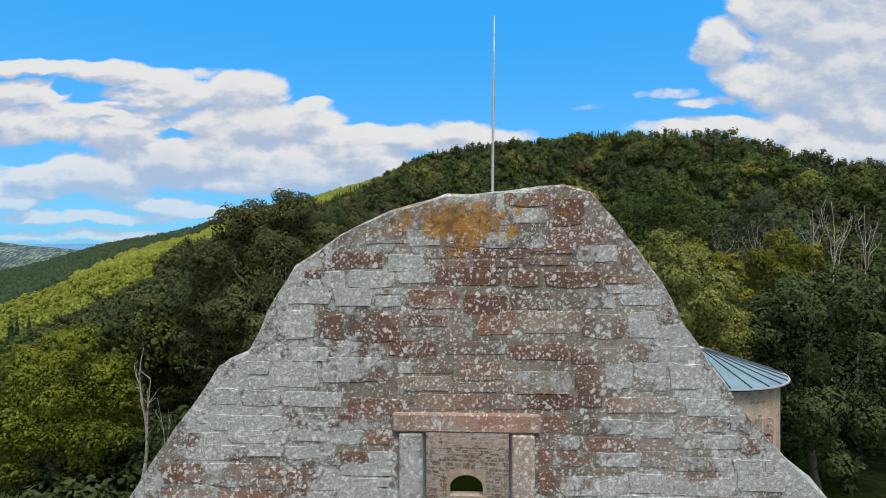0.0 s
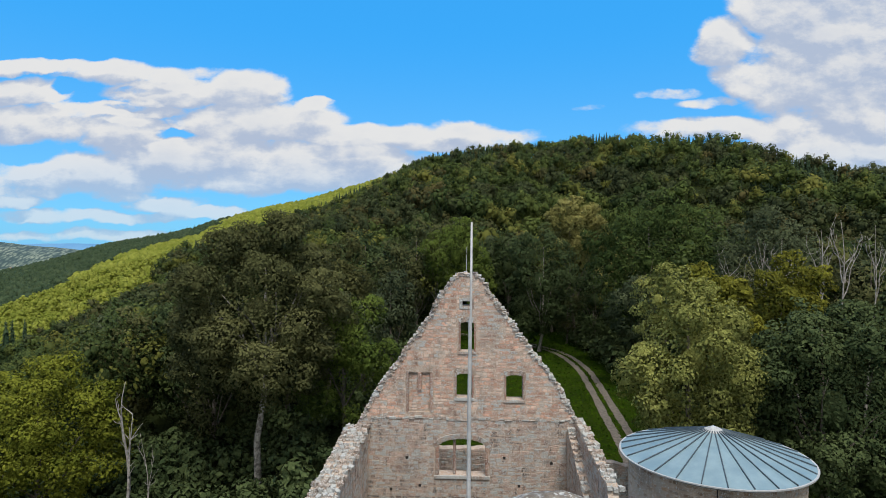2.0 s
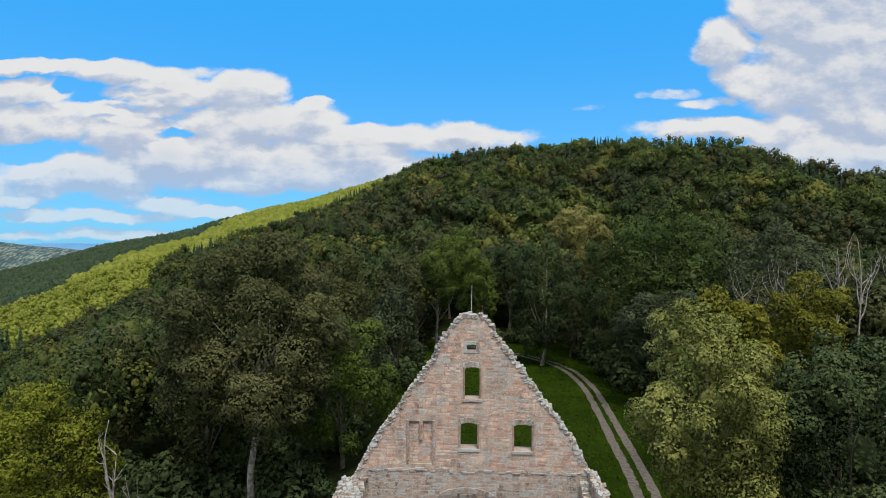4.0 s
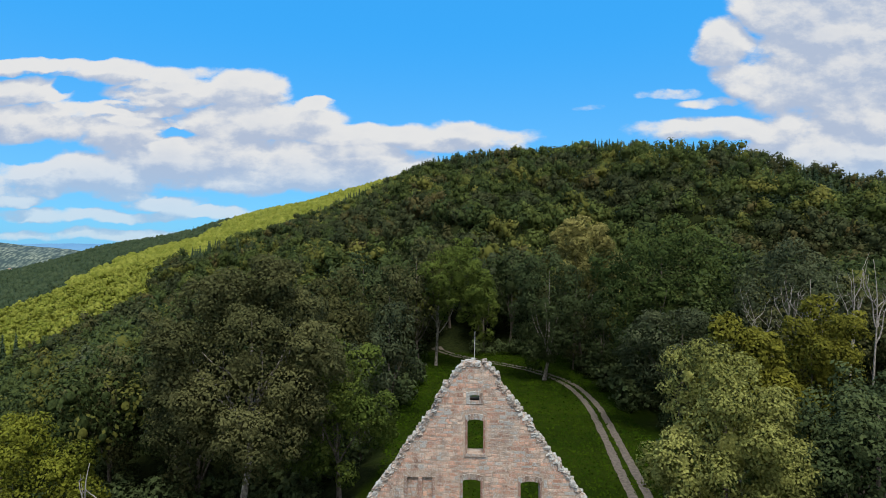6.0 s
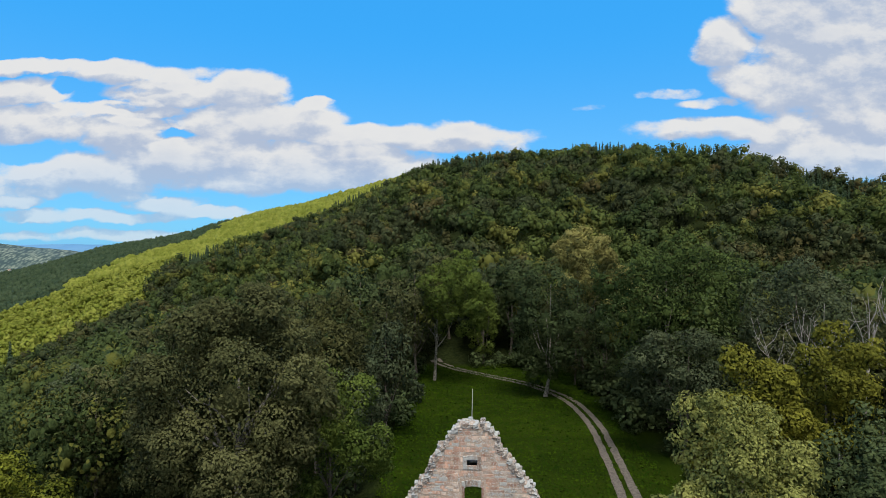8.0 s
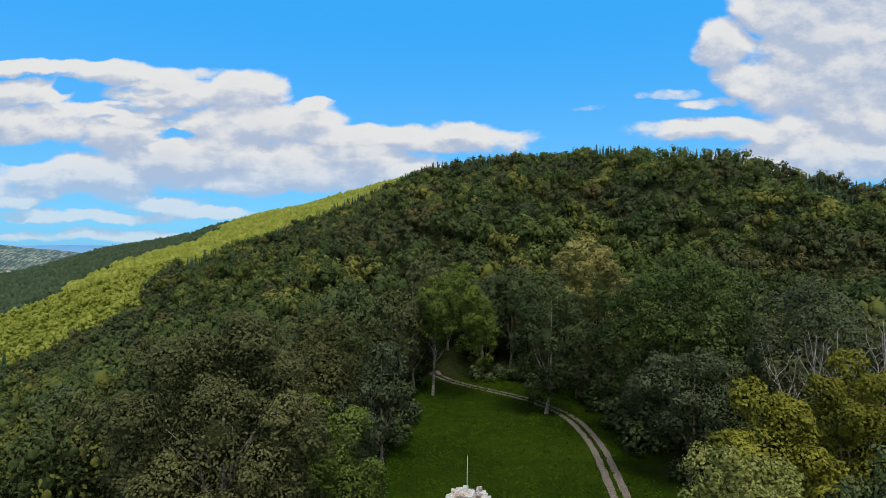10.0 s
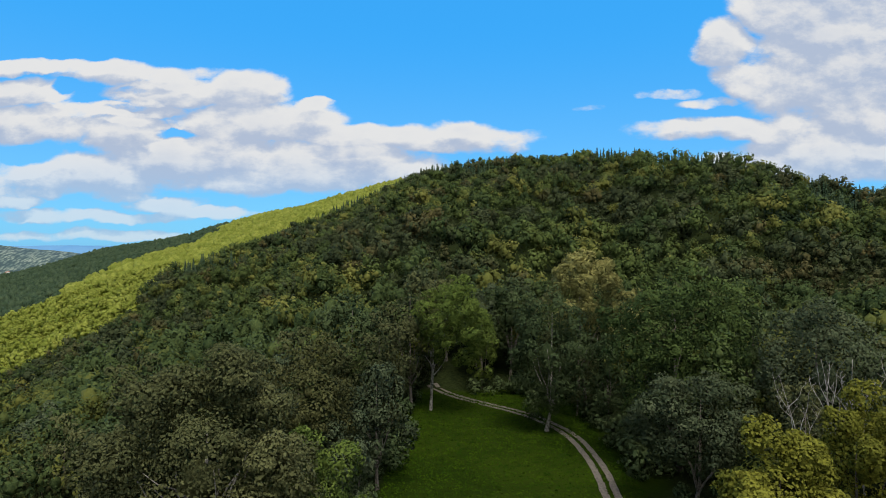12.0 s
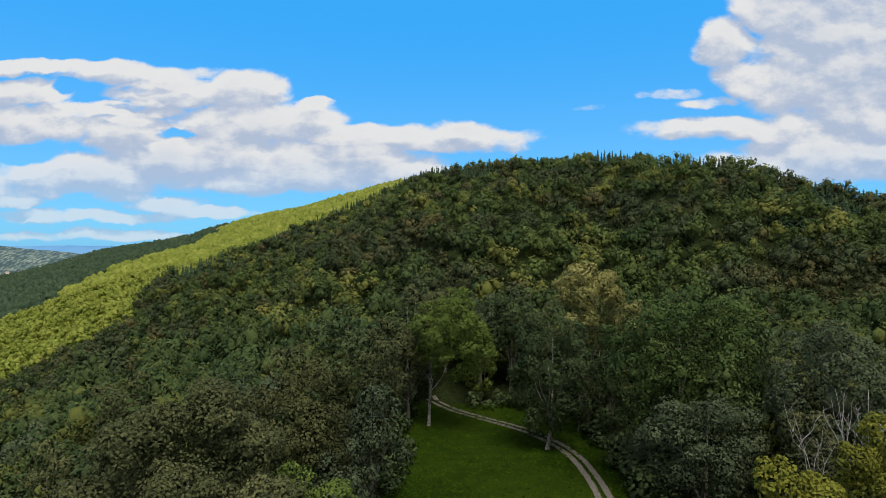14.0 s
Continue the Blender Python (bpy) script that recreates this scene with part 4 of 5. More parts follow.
# tower windows: a moulded red frame with an ogee head and an iron grille, set into the wall
def tower_window(azimuth, z0, wide, high):
    m = pose(0, 0, z0, 0, 0, azimuth) @ pose(0, -TW_R, 0)
    holder = bmesh.new()
    half = wide / 2
    # No opening behind: this dark panel paints the shade inside the window.
    block(holder, (-half, -0.02, 0), (half, 0.05, high), 0.004)
    holder.transform(m)
    win = part("window", holder, OPENING_SHADE, tower, "barred window with a moulded red sandstone frame")
    for k, (a, b) in enumerate(((-half - 0.27, -half), (half, half + 0.27))):
        bm = bmesh.new()
        block(bm, (a, -0.10, -0.1), (b, 0.12, high * 0.86), 0.02)
        inner = b if k == 0 else a
        block(bm, (inner - 0.05, -0.14, -0.1), (inner + 0.05, 0.1, high * 0.84), 0.02)
        bm.transform(m)
        part("window_jamb", bm, RED_STONE, win)
    bm = bmesh.new()
    for k in range(9):
        f0, f1 = -1 + 2 * k / 9, -1 + 2 * (k + 1) / 9
        mid = abs((f0 + f1) / 2)
        under = high * 0.86 + 0.16 * (1 - mid) ** 1.6 + 0.05 * math.sin(mid * math.pi)
        block(bm, (f0 * (half + 0.27), -0.11, under), (f1 * (half + 0.27), 0.12, high + 0.42 + 0.05 * (1 - mid)), 0.004)
    bm.transform(m)
    part("window_head", bm, RED_STONE, win, "carved ogee head")
    for k in range(3):
        bm = bmesh.new()
        x = -half + wide * (k + 1) / 4
        bmesh.ops.create_cone(bm, cap_ends=True, segments=6, radius1=0.014, radius2=0.014, depth=high, matrix=pose(x, -0.05, high / 2))
        bm.transform(m)
        part("grille_bar", bm, STEEL, win)
    for k in range(5):
        bm = bmesh.new()
        bmesh.ops.create_cone(bm, cap_ends=True, segments=6, radius1=0.013, radius2=0.013, depth=wide, matrix=pose(0, -0.065, high * (k + 0.5) / 5, 0, 90, 0))
        bm.transform(m)
        part("grille_bar", bm, STEEL, win)


tower_window(20, 11.75, 0.78, 1.62)
tower_window(-76, 11.3, 0.8, 1.7)
v, f = tube_arrays([(math.cos(radians(248)) * (TW_R + 0.04), math.sin(radians(248)) * (TW_R + 0.04), z) for z in (2, 6, 10, 14.8)], [0.02] * 4, 6)
mesh_object("cable", v, f, IRON, tower)


def tower_stones(r):
    """Rubble that shows through the plaster, mostly under the eaves."""
    got, z = [], TW_TOP - 0.05
    while z > 6:
        h = r.uniform(0.14, 0.24)
        a = r.uniform(0, 0.1)
        while a < 2 * math.pi:
            w = r.uniform(0.12, 0.34)
            if r.random() < (0.6 if z > TW_TOP - 0.7 else 0.16):
                m = np.array(pose(0, 0, z - h / 2, 0, 0, math.degrees(a)) @ pose(0, -TW_R, 0) @ Matrix.Diagonal((w * 0.94, 0.014 * r.uniform(0.5, 1.3), h * r.uniform(0.45, 0.85), 1)))
                v, f = PROTOS[r.randrange(len(PROTOS))]
                got.append((v @ m[:3, :3].T + m[:3, 3], f))
            a += w / TW_R
        z -= h
    v, f = joined(got)
    tagged(mesh_object("stonework", v, f, STONE_TOWER, tower_wall), kind="stuff")


tower_stones(random.Random(3))

# ---- curtain wall behind the ruin ----
rng = random.Random(44)
curtain_top = ragged([(-7.6, 5.2), (-4, 5.7), (4, 5.75), (12, 5.0), (16.5, 4.2)], 0.4, 0.08, rng)
curtain_outline = curtain_top + [(16.5, -1.0), (-7.6, -3.0)]
curtain = tagged(wall_core("curtain_wall", curtain_outline, [], 53.0, 53.9, MORTAR_FAR, None), "low grey rubble curtain wall behind the ruin", "wall", kind="structure")

# ---- track ----
TRACK = [(19.5, 58), (21.6, 70), (23.2, 83), (25.0, 98), (26.5, 112), (26.7, 122), (26.1, 130), (24.3, 137), (20.1, 145.5), (13.7, 152.8), (8.9, 157.5), (4.9, 162), (1.5, 167), (-2, 174)]


def rut(offset, width, lift, name, mat, label, r):
    """A strip that follows the track, offset to its side."""
    pts = []
    for i in range(len(TRACK) - 1):
        p0, p1, p2, p3 = (Vector(TRACK[min(max(i + k, 0), len(TRACK) - 1)]) for k in (-1, 0, 1, 2))
        for k in range(12):
            t = k / 12
            pts.append(0.5 * (2 * p1 + (p2 - p0) * t + (2 * p0 - 5 * p1 + 4 * p2 - p3) * t * t + (3 * p1 - p0 - 3 * p2 + p3) * t ** 3))
    rows = []
    for i, p in enumerate(pts):
        d = (pts[min(i + 1, len(pts) - 1)] - pts[max(i - 1, 0)]).normalized()
        n2 = Vector((d.y, -d.x))
        for k in range(5):
            f = (k / 4 - 0.5) * width * r.uniform(0.85, 1.15) + offset
            q = p + n2 * f
            edge_drop = 0.03 if k in (0, 4) else 0.0
            rows.append((q.x, q.y, float(land(q.x, q.y)) + lift - edge_drop))
    i = np.arange(len(pts) - 1)[:, None] * 5 + np.arange(4)[None]
    faces = np.stack([i, i + 1, i + 6, i + 5], -1).reshape(-1, 4)
    return tagged(mesh_object(name, np.array(rows), faces, mat, None, True), label, "track", kind="structure")


rut(-0.88, 1.15, 0.05, "road_rut", GRAVEL, "pale gravel wheel rut of the farm track", rng)
rut(0.88, 1.1, 0.05, "road_rut", GRAVEL, "pale gravel wheel rut of the farm track", rng)


# ---- trees ----
def leaf_quads(points, normals, size, rng, droop=0.0):
    """Small pointed leaf sprays at points, about square to the normals."""
    k = len(points)
    t = rng.normal(size=(k, 3))
    t -= normals * (t * normals).sum(1, keepdims=True)
    t /= np.linalg.norm(t, axis=1, keepdims=True) + 1e-9
    b = np.cross(normals, t)
    s = size * rng.uniform(0.6, 1.35, (k, 1))
    w = s * rng.uniform(0.45, 0.8, (k, 1))
    bend = normals * s * rng.uniform(-0.35, 0.1, (k, 1))
    p0, p1, p2, p3 = points - t * s, points - b * w + bend, points + t * s, points + b * w + bend
    verts = np.stack([p0, p1, p2, p3], 1).reshape(-1, 3)
    return verts, np.arange(4 * k).reshape(-1, 4)


def ball_arrays(rings=4, seg=6):
    verts, faces = [], []
    for i in range(rings + 1):
        ph = math.pi * i / rings
        for k in range(seg):
            th = 2 * math.pi * (k + 0.5 * (i % 2)) / seg
            verts.append((math.sin(ph) * math.cos(th), math.sin(ph) * math.sin(th), math.cos(ph)))
    for i in range(rings):
        for k in range(seg):
            j = (k + 1) % seg
            faces.append((i * seg + k, (i + 1) * seg + k, (i + 1) * seg + j, i * seg + j))
    return np.array(verts), np.array(faces)


BALL, SMALL_BALL = ball_arrays(4, 7), ball_arrays(3, 5)


def unit(v):
    return v / (np.linalg.norm(v, axis=1, keepdims=True) + 1e-9)


def crown_arrays(rng, radius, lobes, leaves, size, spread=0.6, low=-0.5, twigs=0, small=False, lobe_size=(0.32, 0.48), core=0.72):
    """A crown: dense uneven lobes, each with smaller clumps (twigs), all under a coat of leaf sprays; radius: three half axes."""
    radius = np.array(radius, float)
    d = rng.normal(size=(lobes * 14, 3))
    d /= np.linalg.norm(d, axis=1, keepdims=True)
    d = d[d[:, 2] > low]
    kept = [d[0]]
    for q in d[1:]:
        if len(kept) < lobes and min(np.linalg.norm(q - k) for k in kept) > 1.9 / math.sqrt(lobes):
            kept.append(q)
    d = np.array(kept)
    centres = d * radius * spread * rng.uniform(0.75, 1.15, (len(d), 1))
    sizes = radius[None] * rng.uniform(*lobe_size, (len(d), 1)) * np.array([1, 1, 0.85])
    solids = [(c, s * (0.24 if twigs else core), SMALL_BALL if small else BALL) for c, s in zip(centres, sizes)]
    solids.append((np.zeros(3), radius * 0.18, SMALL_BALL if small else BALL))
    clump_c, clump_s = centres, sizes
    owner = np.arange(len(centres))
    if twigs:
        sub_c, sub_s = [], []
        for c, s, out in zip(centres, sizes, d):
            e = rng.normal(size=(twigs, 3)) + out * 0.6 + np.array([0, 0, 0.2])
            e /= np.linalg.norm(e, axis=1, keepdims=True)
            sub_c.append(c + e * s * rng.uniform(0.72, 1.08, (twigs, 1)))
            sub_s.append(s.mean() * rng.uniform(0.22, 0.42, (twigs, 1)) * np.array([[1.1, 1.1, 0.8]]))
        owner = np.r_[np.repeat(owner, twigs), owner]
        clump_c, clump_s = np.concatenate(sub_c + [centres]), np.concatenate(sub_s + [sizes * 0.86])
    clump_c, clump_s = np.r_[clump_c, [[0, 0, 0]]], np.r_[clump_s, [radius * 0.56]]
    lobe_c, lobe_s = np.r_[centres[owner], [[0, 0, 0]]], np.r_[sizes[owner], [radius]]
    share = (clump_s ** 2).sum(1)
    pick = rng.choice(len(clump_c), size=int(leaves * 4), p=share / share.sum())
    v = rng.normal(size=(len(pick), 3)) + np.array([0, 0, 0.25])
    v /= np.linalg.norm(v, axis=1, keepdims=True)
    pts = clump_c[pick] + v * clump_s[pick] * (1 + rng.normal(0, 0.13, (len(pick), 1)))
    buried = np.zeros(len(pick), int)
    for c, s in zip(clump_c, clump_s):
        buried += ((((pts - c) / s) ** 2).sum(1) < 0.42)
    keep = (buried == 0) & (v[:, 2] > -0.8)
    pts, v, pick = pts[keep][:leaves], v[keep][:leaves], pick[keep][:leaves]
    nrm = v + rng.normal(0, 0.36, v.shape) + np.array([0, 0, 0.2])
    nrm /= np.linalg.norm(nrm, axis=1, keepdims=True)
    whole = pts / radius
    bulk = unit(v * 0.35 + unit((pts - lobe_c[pick]) / lobe_s[pick]) * 0.75 + whole * 0.22 + rng.normal(0, 0.10, v.shape))
    out = [(*leaf_quads(pts, nrm, size, rng), np.repeat(bulk, 4, 0))]
    for c, s, ball in solids:
        bumpy = ball[0] * (1 + rng.normal(0, 0.07, (len(ball[0]), 1)))
        out.append((bumpy * s + c, ball[1], unit(ball[0] * 0.7 + c / radius * 0.5)))
    return joined(out)


def limb_line(rng, a, b, bow, n_pts=6):
    a, b = np.array(a, float), np.array(b, float)
    side = rng.normal(size=3) * bow
    return [tuple(a + (b - a) * f + side * math.sin(math.pi * f) + rng.normal(0, bow * 0.25, 3) * (0 < f < 1)) for f in np.linspace(0, 1, n_pts)]


def trunk_arrays(rng, height, girth, fork, reach, limbs, lean=0.0, crook=0.0):
    """A tapered trunk to the fork and limbs that spread into the crown."""
    lx = rng.uniform(-lean, lean) * height
    out = [tube_arrays([(0, 0, -0.6), (0.02, 0, 0.4), (lx * 0.3 - crook, 0.05, fork * 0.38), (lx * 0.6 + crook * 0.8, 0, fork * 0.72), (lx, 0, fork), (lx * 1.2, 0, height * 0.8)],
                       [girth * 1.5, girth * 1.1, girth * 0.9, girth * 0.8, girth * 0.7, girth * 0.15], 9)]
    for k in range(limbs):
        th = 2 * math.pi * (k + rng.uniform(-0.3, 0.3)) / limbs
        z0 = fork * rng.uniform(0.75, 1.1)
        end = (lx + reach * math.cos(th), reach * math.sin(th), z0 + (height - z0) * rng.uniform(0.3, 0.6))
        line = limb_line(rng, (lx * z0 / fork, 0, z0), end, 0.07 * height / 3)
        out.append(tube_arrays(line, list(np.linspace(girth * 0.42, girth * 0.06, len(line))), 6))
    return out


def tree(name, x, y, height, radius, leaf, label, seed, leaves=6000, size=0.3, lumps=26, trunk_clear=0.35, girth=0.35, bark=None, group="", limbs=6, low=-0.5, z=None, twigs=12, crook=0.0, over=(0, 0)):
    """A broad-leaved tree; radius: half axes of the crown, whose top is at the height; over: how far the crown is
    shifted off the trunk to fit the camera's view.
    """
    r = np.random.default_rng(seed)
    root = empty(name, pose(x, y, float(land(x, y)) if z is None else z), label, "tree", group)
    (v, f), *limb_bits = trunk_arrays(r, height, girth, max(height * trunk_clear, 1.5), radius[0] * 0.55, limbs, 0.04, crook)
    mesh_object("trunk", v, f, bark or BARK, root, True)
    for v, f in limb_bits:
        mesh_object("branch", v, f, bark or BARK, root, True)
    v, f, bulk = crown_arrays(r, radius, lumps, leaves, size, spread=0.76, low=low, twigs=twigs, lobe_size=(0.19, 0.30))
    v = v + np.array([over[0], over[1], height - radius[2] * 1.02])
    mesh_object("crown", v, f, leaf, root, True, bulk)
    return root


def spray_conifer(r, height, width, tiers, per, size):
    """A spruce: whorls of drooping sprays round a spire."""
    pts, nrm = [], []
    for k in range(tiers):
        f = k / tiers
        rad = width * (1 - f) ** 0.85 * r.uniform(0.85, 1.1)
        count = max(3, int(per * (1 - f * 0.7)))
        for j in range(count):
            th = 2 * math.pi * (j + r.uniform(-0.4, 0.4)) / count
            pts.append((rad * 0.52 * math.cos(th), rad * 0.52 * math.sin(th), height * (0.08 + 0.92 * f)))
            nrm.append((math.cos(th) * 0.75, math.sin(th) * 0.75, 0.65))
    pts, nrm = np.array(pts), np.array(nrm)
    v, fcs = leaf_quads(pts, nrm / np.linalg.norm(nrm, axis=1, keepdims=True), size * (1.2 - 0.75 * pts[:, 2:] / height), r)
    spire = tube_arrays([(0, 0, 0), (0, 0, height * 0.5), (0, 0, height)], [width * 0.4, width * 0.22, 0.04], 5)
    axis = np.stack([pts[:, 0], pts[:, 1], np.full(len(pts), width * 0.22)], -1)
    return joined([(v, fcs, np.repeat(unit(axis), 4, 0)), (*spire, unit(spire[0] * np.array([1, 1, 0]) + np.array([0, 0, 0.1])))])


# the nearest trees, each as it stands
LEAF_HORNBEAM = leaf_material("hornbeam_leaves", (0.10, 0.125, 0.016), (0.35, 0.37, 0.05), grain=6.0)
tree("oak_tree", -20.5, 70, 31.5, (11.0, 10, 11.5), LEAF_OAK, "tall broad dark green oak with a pale trunk", 21, 80000, 0.150, 34, 0.48, 0.40, PALE_BARK, limbs=10, low=-0.85, crook=0.35)
tree("maple_tree", -12.0, 78, 20.3, (6.9, 5.6, 9.4), LEAF_GREEN, "fresh green maple at the edge of the meadow", 22, 22000, 0.155, 24, 0.25, 0.28, low=-0.9)
tree("hornbeam_tree", -43, 66, 19.6, (10.8, 8, 9.0), LEAF_HORNBEAM, "yellowish green hornbeam with layered branches", 23, 32000, 0.165, 30, 0.25, 0.35, low=-0.8)
tree("linden_tree", 20.2, 50, 22.3, (6.0, 6, 8.6), LEAF_LINDEN, "olive green linden in flower beside the track", 24, 42000, 0.125, 30, 0.2, 0.4, low=-0.9, twigs=14)
tree("ash_tree", 30.5, 49, 20.6, (7.4, 7, 10.4), LEAF_DARK, "dark green ash tree beside the linden", 25, 34000, 0.155, 22, 0.2, 0.4, low=-0.95)
tree("acacia_tree", 31, 70, 20.5, (6.6, 5.5, 7.6), LEAF_YELLOW, "bright yellow-green acacia behind the linden", 26, 18000, 0.19, 16, 0.25, 0.3, low=-0.9)

tree("maple_tree", -1.6, 150, 31.5, (8.6, 7.6, 10.6), LEAF_GREEN, "tall fresh green maple where the track enters the forest", 27, 17000, 0.22, 28, 0.3, 0.36, PALE_BARK, low=-0.95, twigs=10, over=(5.2, -4.0))
tree("lime_tree", 21.6, 135, 29.0, (8.0, 7.2, 13.6), LEAF_DARK, "tall slender dark green lime tree beside the track", 28, 19000, 0.21, 34, 0.14, 0.42, PALE_BARK, low=-0.98, twigs=10)
tree("chestnut_tree", 32.5, 148, 36.5, (8.4, 7.5, 10.5), LEAF_TAN, "tan-flushed chestnut rising over the forest edge", 29, 14000, 0.25, 28, 0.3, 0.4, low=-0.9, twigs=9)
tree("oak_tree", 39.5, 114, 34.5, (12.4, 9.5, 14.0), LEAF_FOREST_OAK, "broad dark green oak at the forest edge", 30, 26000, 0.225, 44, 0.15, 0.5, low=-0.95, twigs=10)
tree("whitebeam_tree", 35.6, 99, 20.8, (8.4, 7, 9.2), LEAF_BLUE, "rounded grey-green whitebeam beside the track", 31, 16000, 0.19, 34, 0.15, 0.35, low=-0.95, twigs=10)
tree("forest_oak", 52.5, 98, 30.5, (9.6, 8.5, 12.0), LEAF_BLUE, "tall grey-green oak with a few dead limbs", 32, 18000, 0.20, 34, 0.2, 0.42, low=-0.95, twigs=10)
tree("oak_tree", -17.0, 93, 28.5, (8.0, 7.5, 11.0), LEAF_RUSSET, "russet-tinged oak at the edge of the meadow", 33, 18000, 0.20, 30, 0.2, 0.42, low=-0.95, twigs=10)
tree("acacia_tree", 43.5, 77, 22.0, (7.0, 6.0, 8.0), LEAF_YELLOW, "bright yellow-green acacia below the dead trees", 34, 16000, 0.18, 18, 0.25, 0.3, low=-0.9, twigs=10)

# trees that ring the meadow and stand along the forest edge
KINDS = []
for s, (leaf, radius, height, label, name) in enumerate((
        (LEAF_DARK, (5.4, 5.4, 9.6), 21, "dark green lime tree at the forest edge", "lime_tree"),
        (LEAF_OAK, (6.6, 6.4, 9.2), 21, "olive green oak at the forest edge", "forest_oak"),
        (LEAF_BLUE, (5.2, 5.2, 8.6), 19, "grey-green whitebeam at the forest edge", "whitebeam_tree"),
        (LEAF_GREEN, (5.0, 5.0, 8.6), 19, "fresh green beech at the forest edge", "beech_tree"),
        (LEAF_TAN, (5.4, 5.4, 8.6), 22, "tan-flushed chestnut at the forest edge", "chestnut_tree"),
        (LEAF_YELLOW, (4.8, 4.8, 6.6), 16, "yellow-green robinia at the forest edge", "robinia_tree"))):
    KINDS.append((tree(name, 0, -300 - 30 * s, height, radius, leaf, label, 60 + s, 4300, 0.24, 16, 0.16, 0.3, group="forest edge trees", low=-0.95, twigs=7), height))


def sightline_cap(x, y):
    """How high a tree may rise without hiding the flank from the camera."""
    across = x / y
    return 20.0 - y * (0.176 - 0.466 * (across + 0.74)) if across < -0.36 else 999.0


def stand(kind, x, y, scale, turn, first={}):
    ob, tall = KINDS[kind]
    scale = min(scale, (sightline_cap(x, y) - float(land(x, y))) / tall)
    m = pose(x, y, float(land(x, y)), 0, 0, turn)
    if kind not in first:
        first[kind] = True
        ob.matrix_world = m @ Matrix.Diagonal((scale, scale, scale * 1.04, 1))
        return ob
    got = copy_thing(ob, m)
    got.scale = (scale, scale, scale * 1.04)
    return got


# kind, x, y, scale: those that can be told apart
for kind, x, y, scale in ((4, 47, 160, 1.2), (0, 34.5, 138, 0.95), (1, 30, 146, 0.8), (3, 11, 170, 1.15), (1, 47, 136, 1.4), (2, -8.7, 107, 1.02), (2, -11, 90, 0.9), (1, -10.5, 126, 1.2), (0, -18, 140, 1.55),
                          (2, 11, 178, 1.3), (1, -6, 152, 1.45), (1, 44, 88, 0.95), (5, 36, 72, 0.95), (0, 50, 62, 1.05), (1, 64, 92, 1.2), (1, 26, 160, 1.2),
                          (0, -36, 92, 1.35), (1, -50, 98, 1.4), (0, -62, 80, 1.35), (2, -27, 108, 1.35), (1, -24, 124, 1.3), (0, -34, 126, 1.3), (3, -64, 62, 1.15), (0, -72, 98, 1.4),
                          (1, -50, 122, 1.35), (2, -66, 118, 1.3), (1, -82, 74, 1.3), (1, 62, 118, 1.25), (2, 72, 104, 1.2), (0, 56, 124, 1.4),
                          (1, -31, 84, 1.1), (0, 42, 50, 0.95), (1, 2, 186, 1.3), (0, 19, 176, 1.35), (3, 30, 166, 1.3), (2, -88, 90, 1.3), (0, 36, 60, 0.9), (1, 74, 82, 1.1)):
    stand(kind, x, y, scale, (x * 37 + y * 11) % 360)
TAKEN = [(-20.5, 70)] + [tuple(o.matrix_world.translation[:2]) for o in scene.objects if o.get("category") == "tree"]


def forest(name, label, spots, protos, mat, rng):
    pieces = []
    for x, y, s in spots:
        v, f, d = protos[rng.randrange(len(protos))]
        th = rng.uniform(0, 6.283)
        c, k = math.cos(th) * s, math.sin(th) * s
        q = np.stack([v[:, 0] * c - v[:, 1] * k + x, v[:, 0] * k + v[:, 1] * c + y, v[:, 2] * s * rng.uniform(0.88, 1.12) + float(land(x, y))], -1)
        c, k = math.cos(th), math.sin(th)
        pieces.append((q.astype(np.float32), f, np.stack([d[:, 0] * c - d[:, 1] * k, d[:, 0] * k + d[:, 1] * c, d[:, 2]], -1)))
    v, f, bulk = joined(pieces)
    return tagged(mesh_object(name, v, f, mat, None, True, bulk), label, "forest", kind="stuff")


def scatter(rng, x0, x1, y0, y1, gap, ok):
    """Uneven rows of places, gap apart."""
    got, y = [], y0
    while y < y1:
        x = x0 + rng.uniform(0, gap)
        while x < x1:
            px, py = x + rng.uniform(-0.4, 0.4) * gap, y + rng.uniform(-0.4, 0.4) * gap
            if abs(px) < 0.80 * py + 10 and ok(px, py):
                got.append((px, py))
            x += gap
        y += gap * 0.87
    return got


r2 = np.random.default_rng(9)
wood_protos = []
for k in range(7):
    v, f, d = crown_arrays(r2, (r2.uniform(3.6, 6.4), r2.uniform(3.8, 6.0), r2.uniform(5.5, 7.6)), 5, 225, 0.56, spread=r2.uniform(0.55, 0.72), low=-0.1, small=True, lobe_size=(0.30, 0.50), core=0.58)
    v[:, 2] += 10.5
    wood_protos.append((v, f, d))
spruce_protos = [spray_conifer(r2, r2.uniform(16, 20), r2.uniform(3.2, 4.6), 13, 8, 1.4) for _ in range(4)]
fr = random.Random(31)


def firs(x, y):
    """Where the spruce stands are: along the crest, over its right shoulder and down the edge of the flank."""
    n1 = math.sin(x * 0.031 + 1.3) + math.sin(y * 0.043 + x * 0.017) + math.sin(x * 0.09 + y * 0.05) * 0.5
    below = float(crest_line(x)[0]) - y
    return below < 13 or (below < 26 and n1 > -1.2) or (x < 130 and below < 75 and n1 > -0.4) or (x > 140 and y > 280 and n1 > -0.3) or (y > 380 and x < -95 and n1 > 0.7) or n1 > 1.95


def free(x, y):
    return all((x - a) ** 2 + (y - b) ** 2 > 60 for a, b in TAKEN)


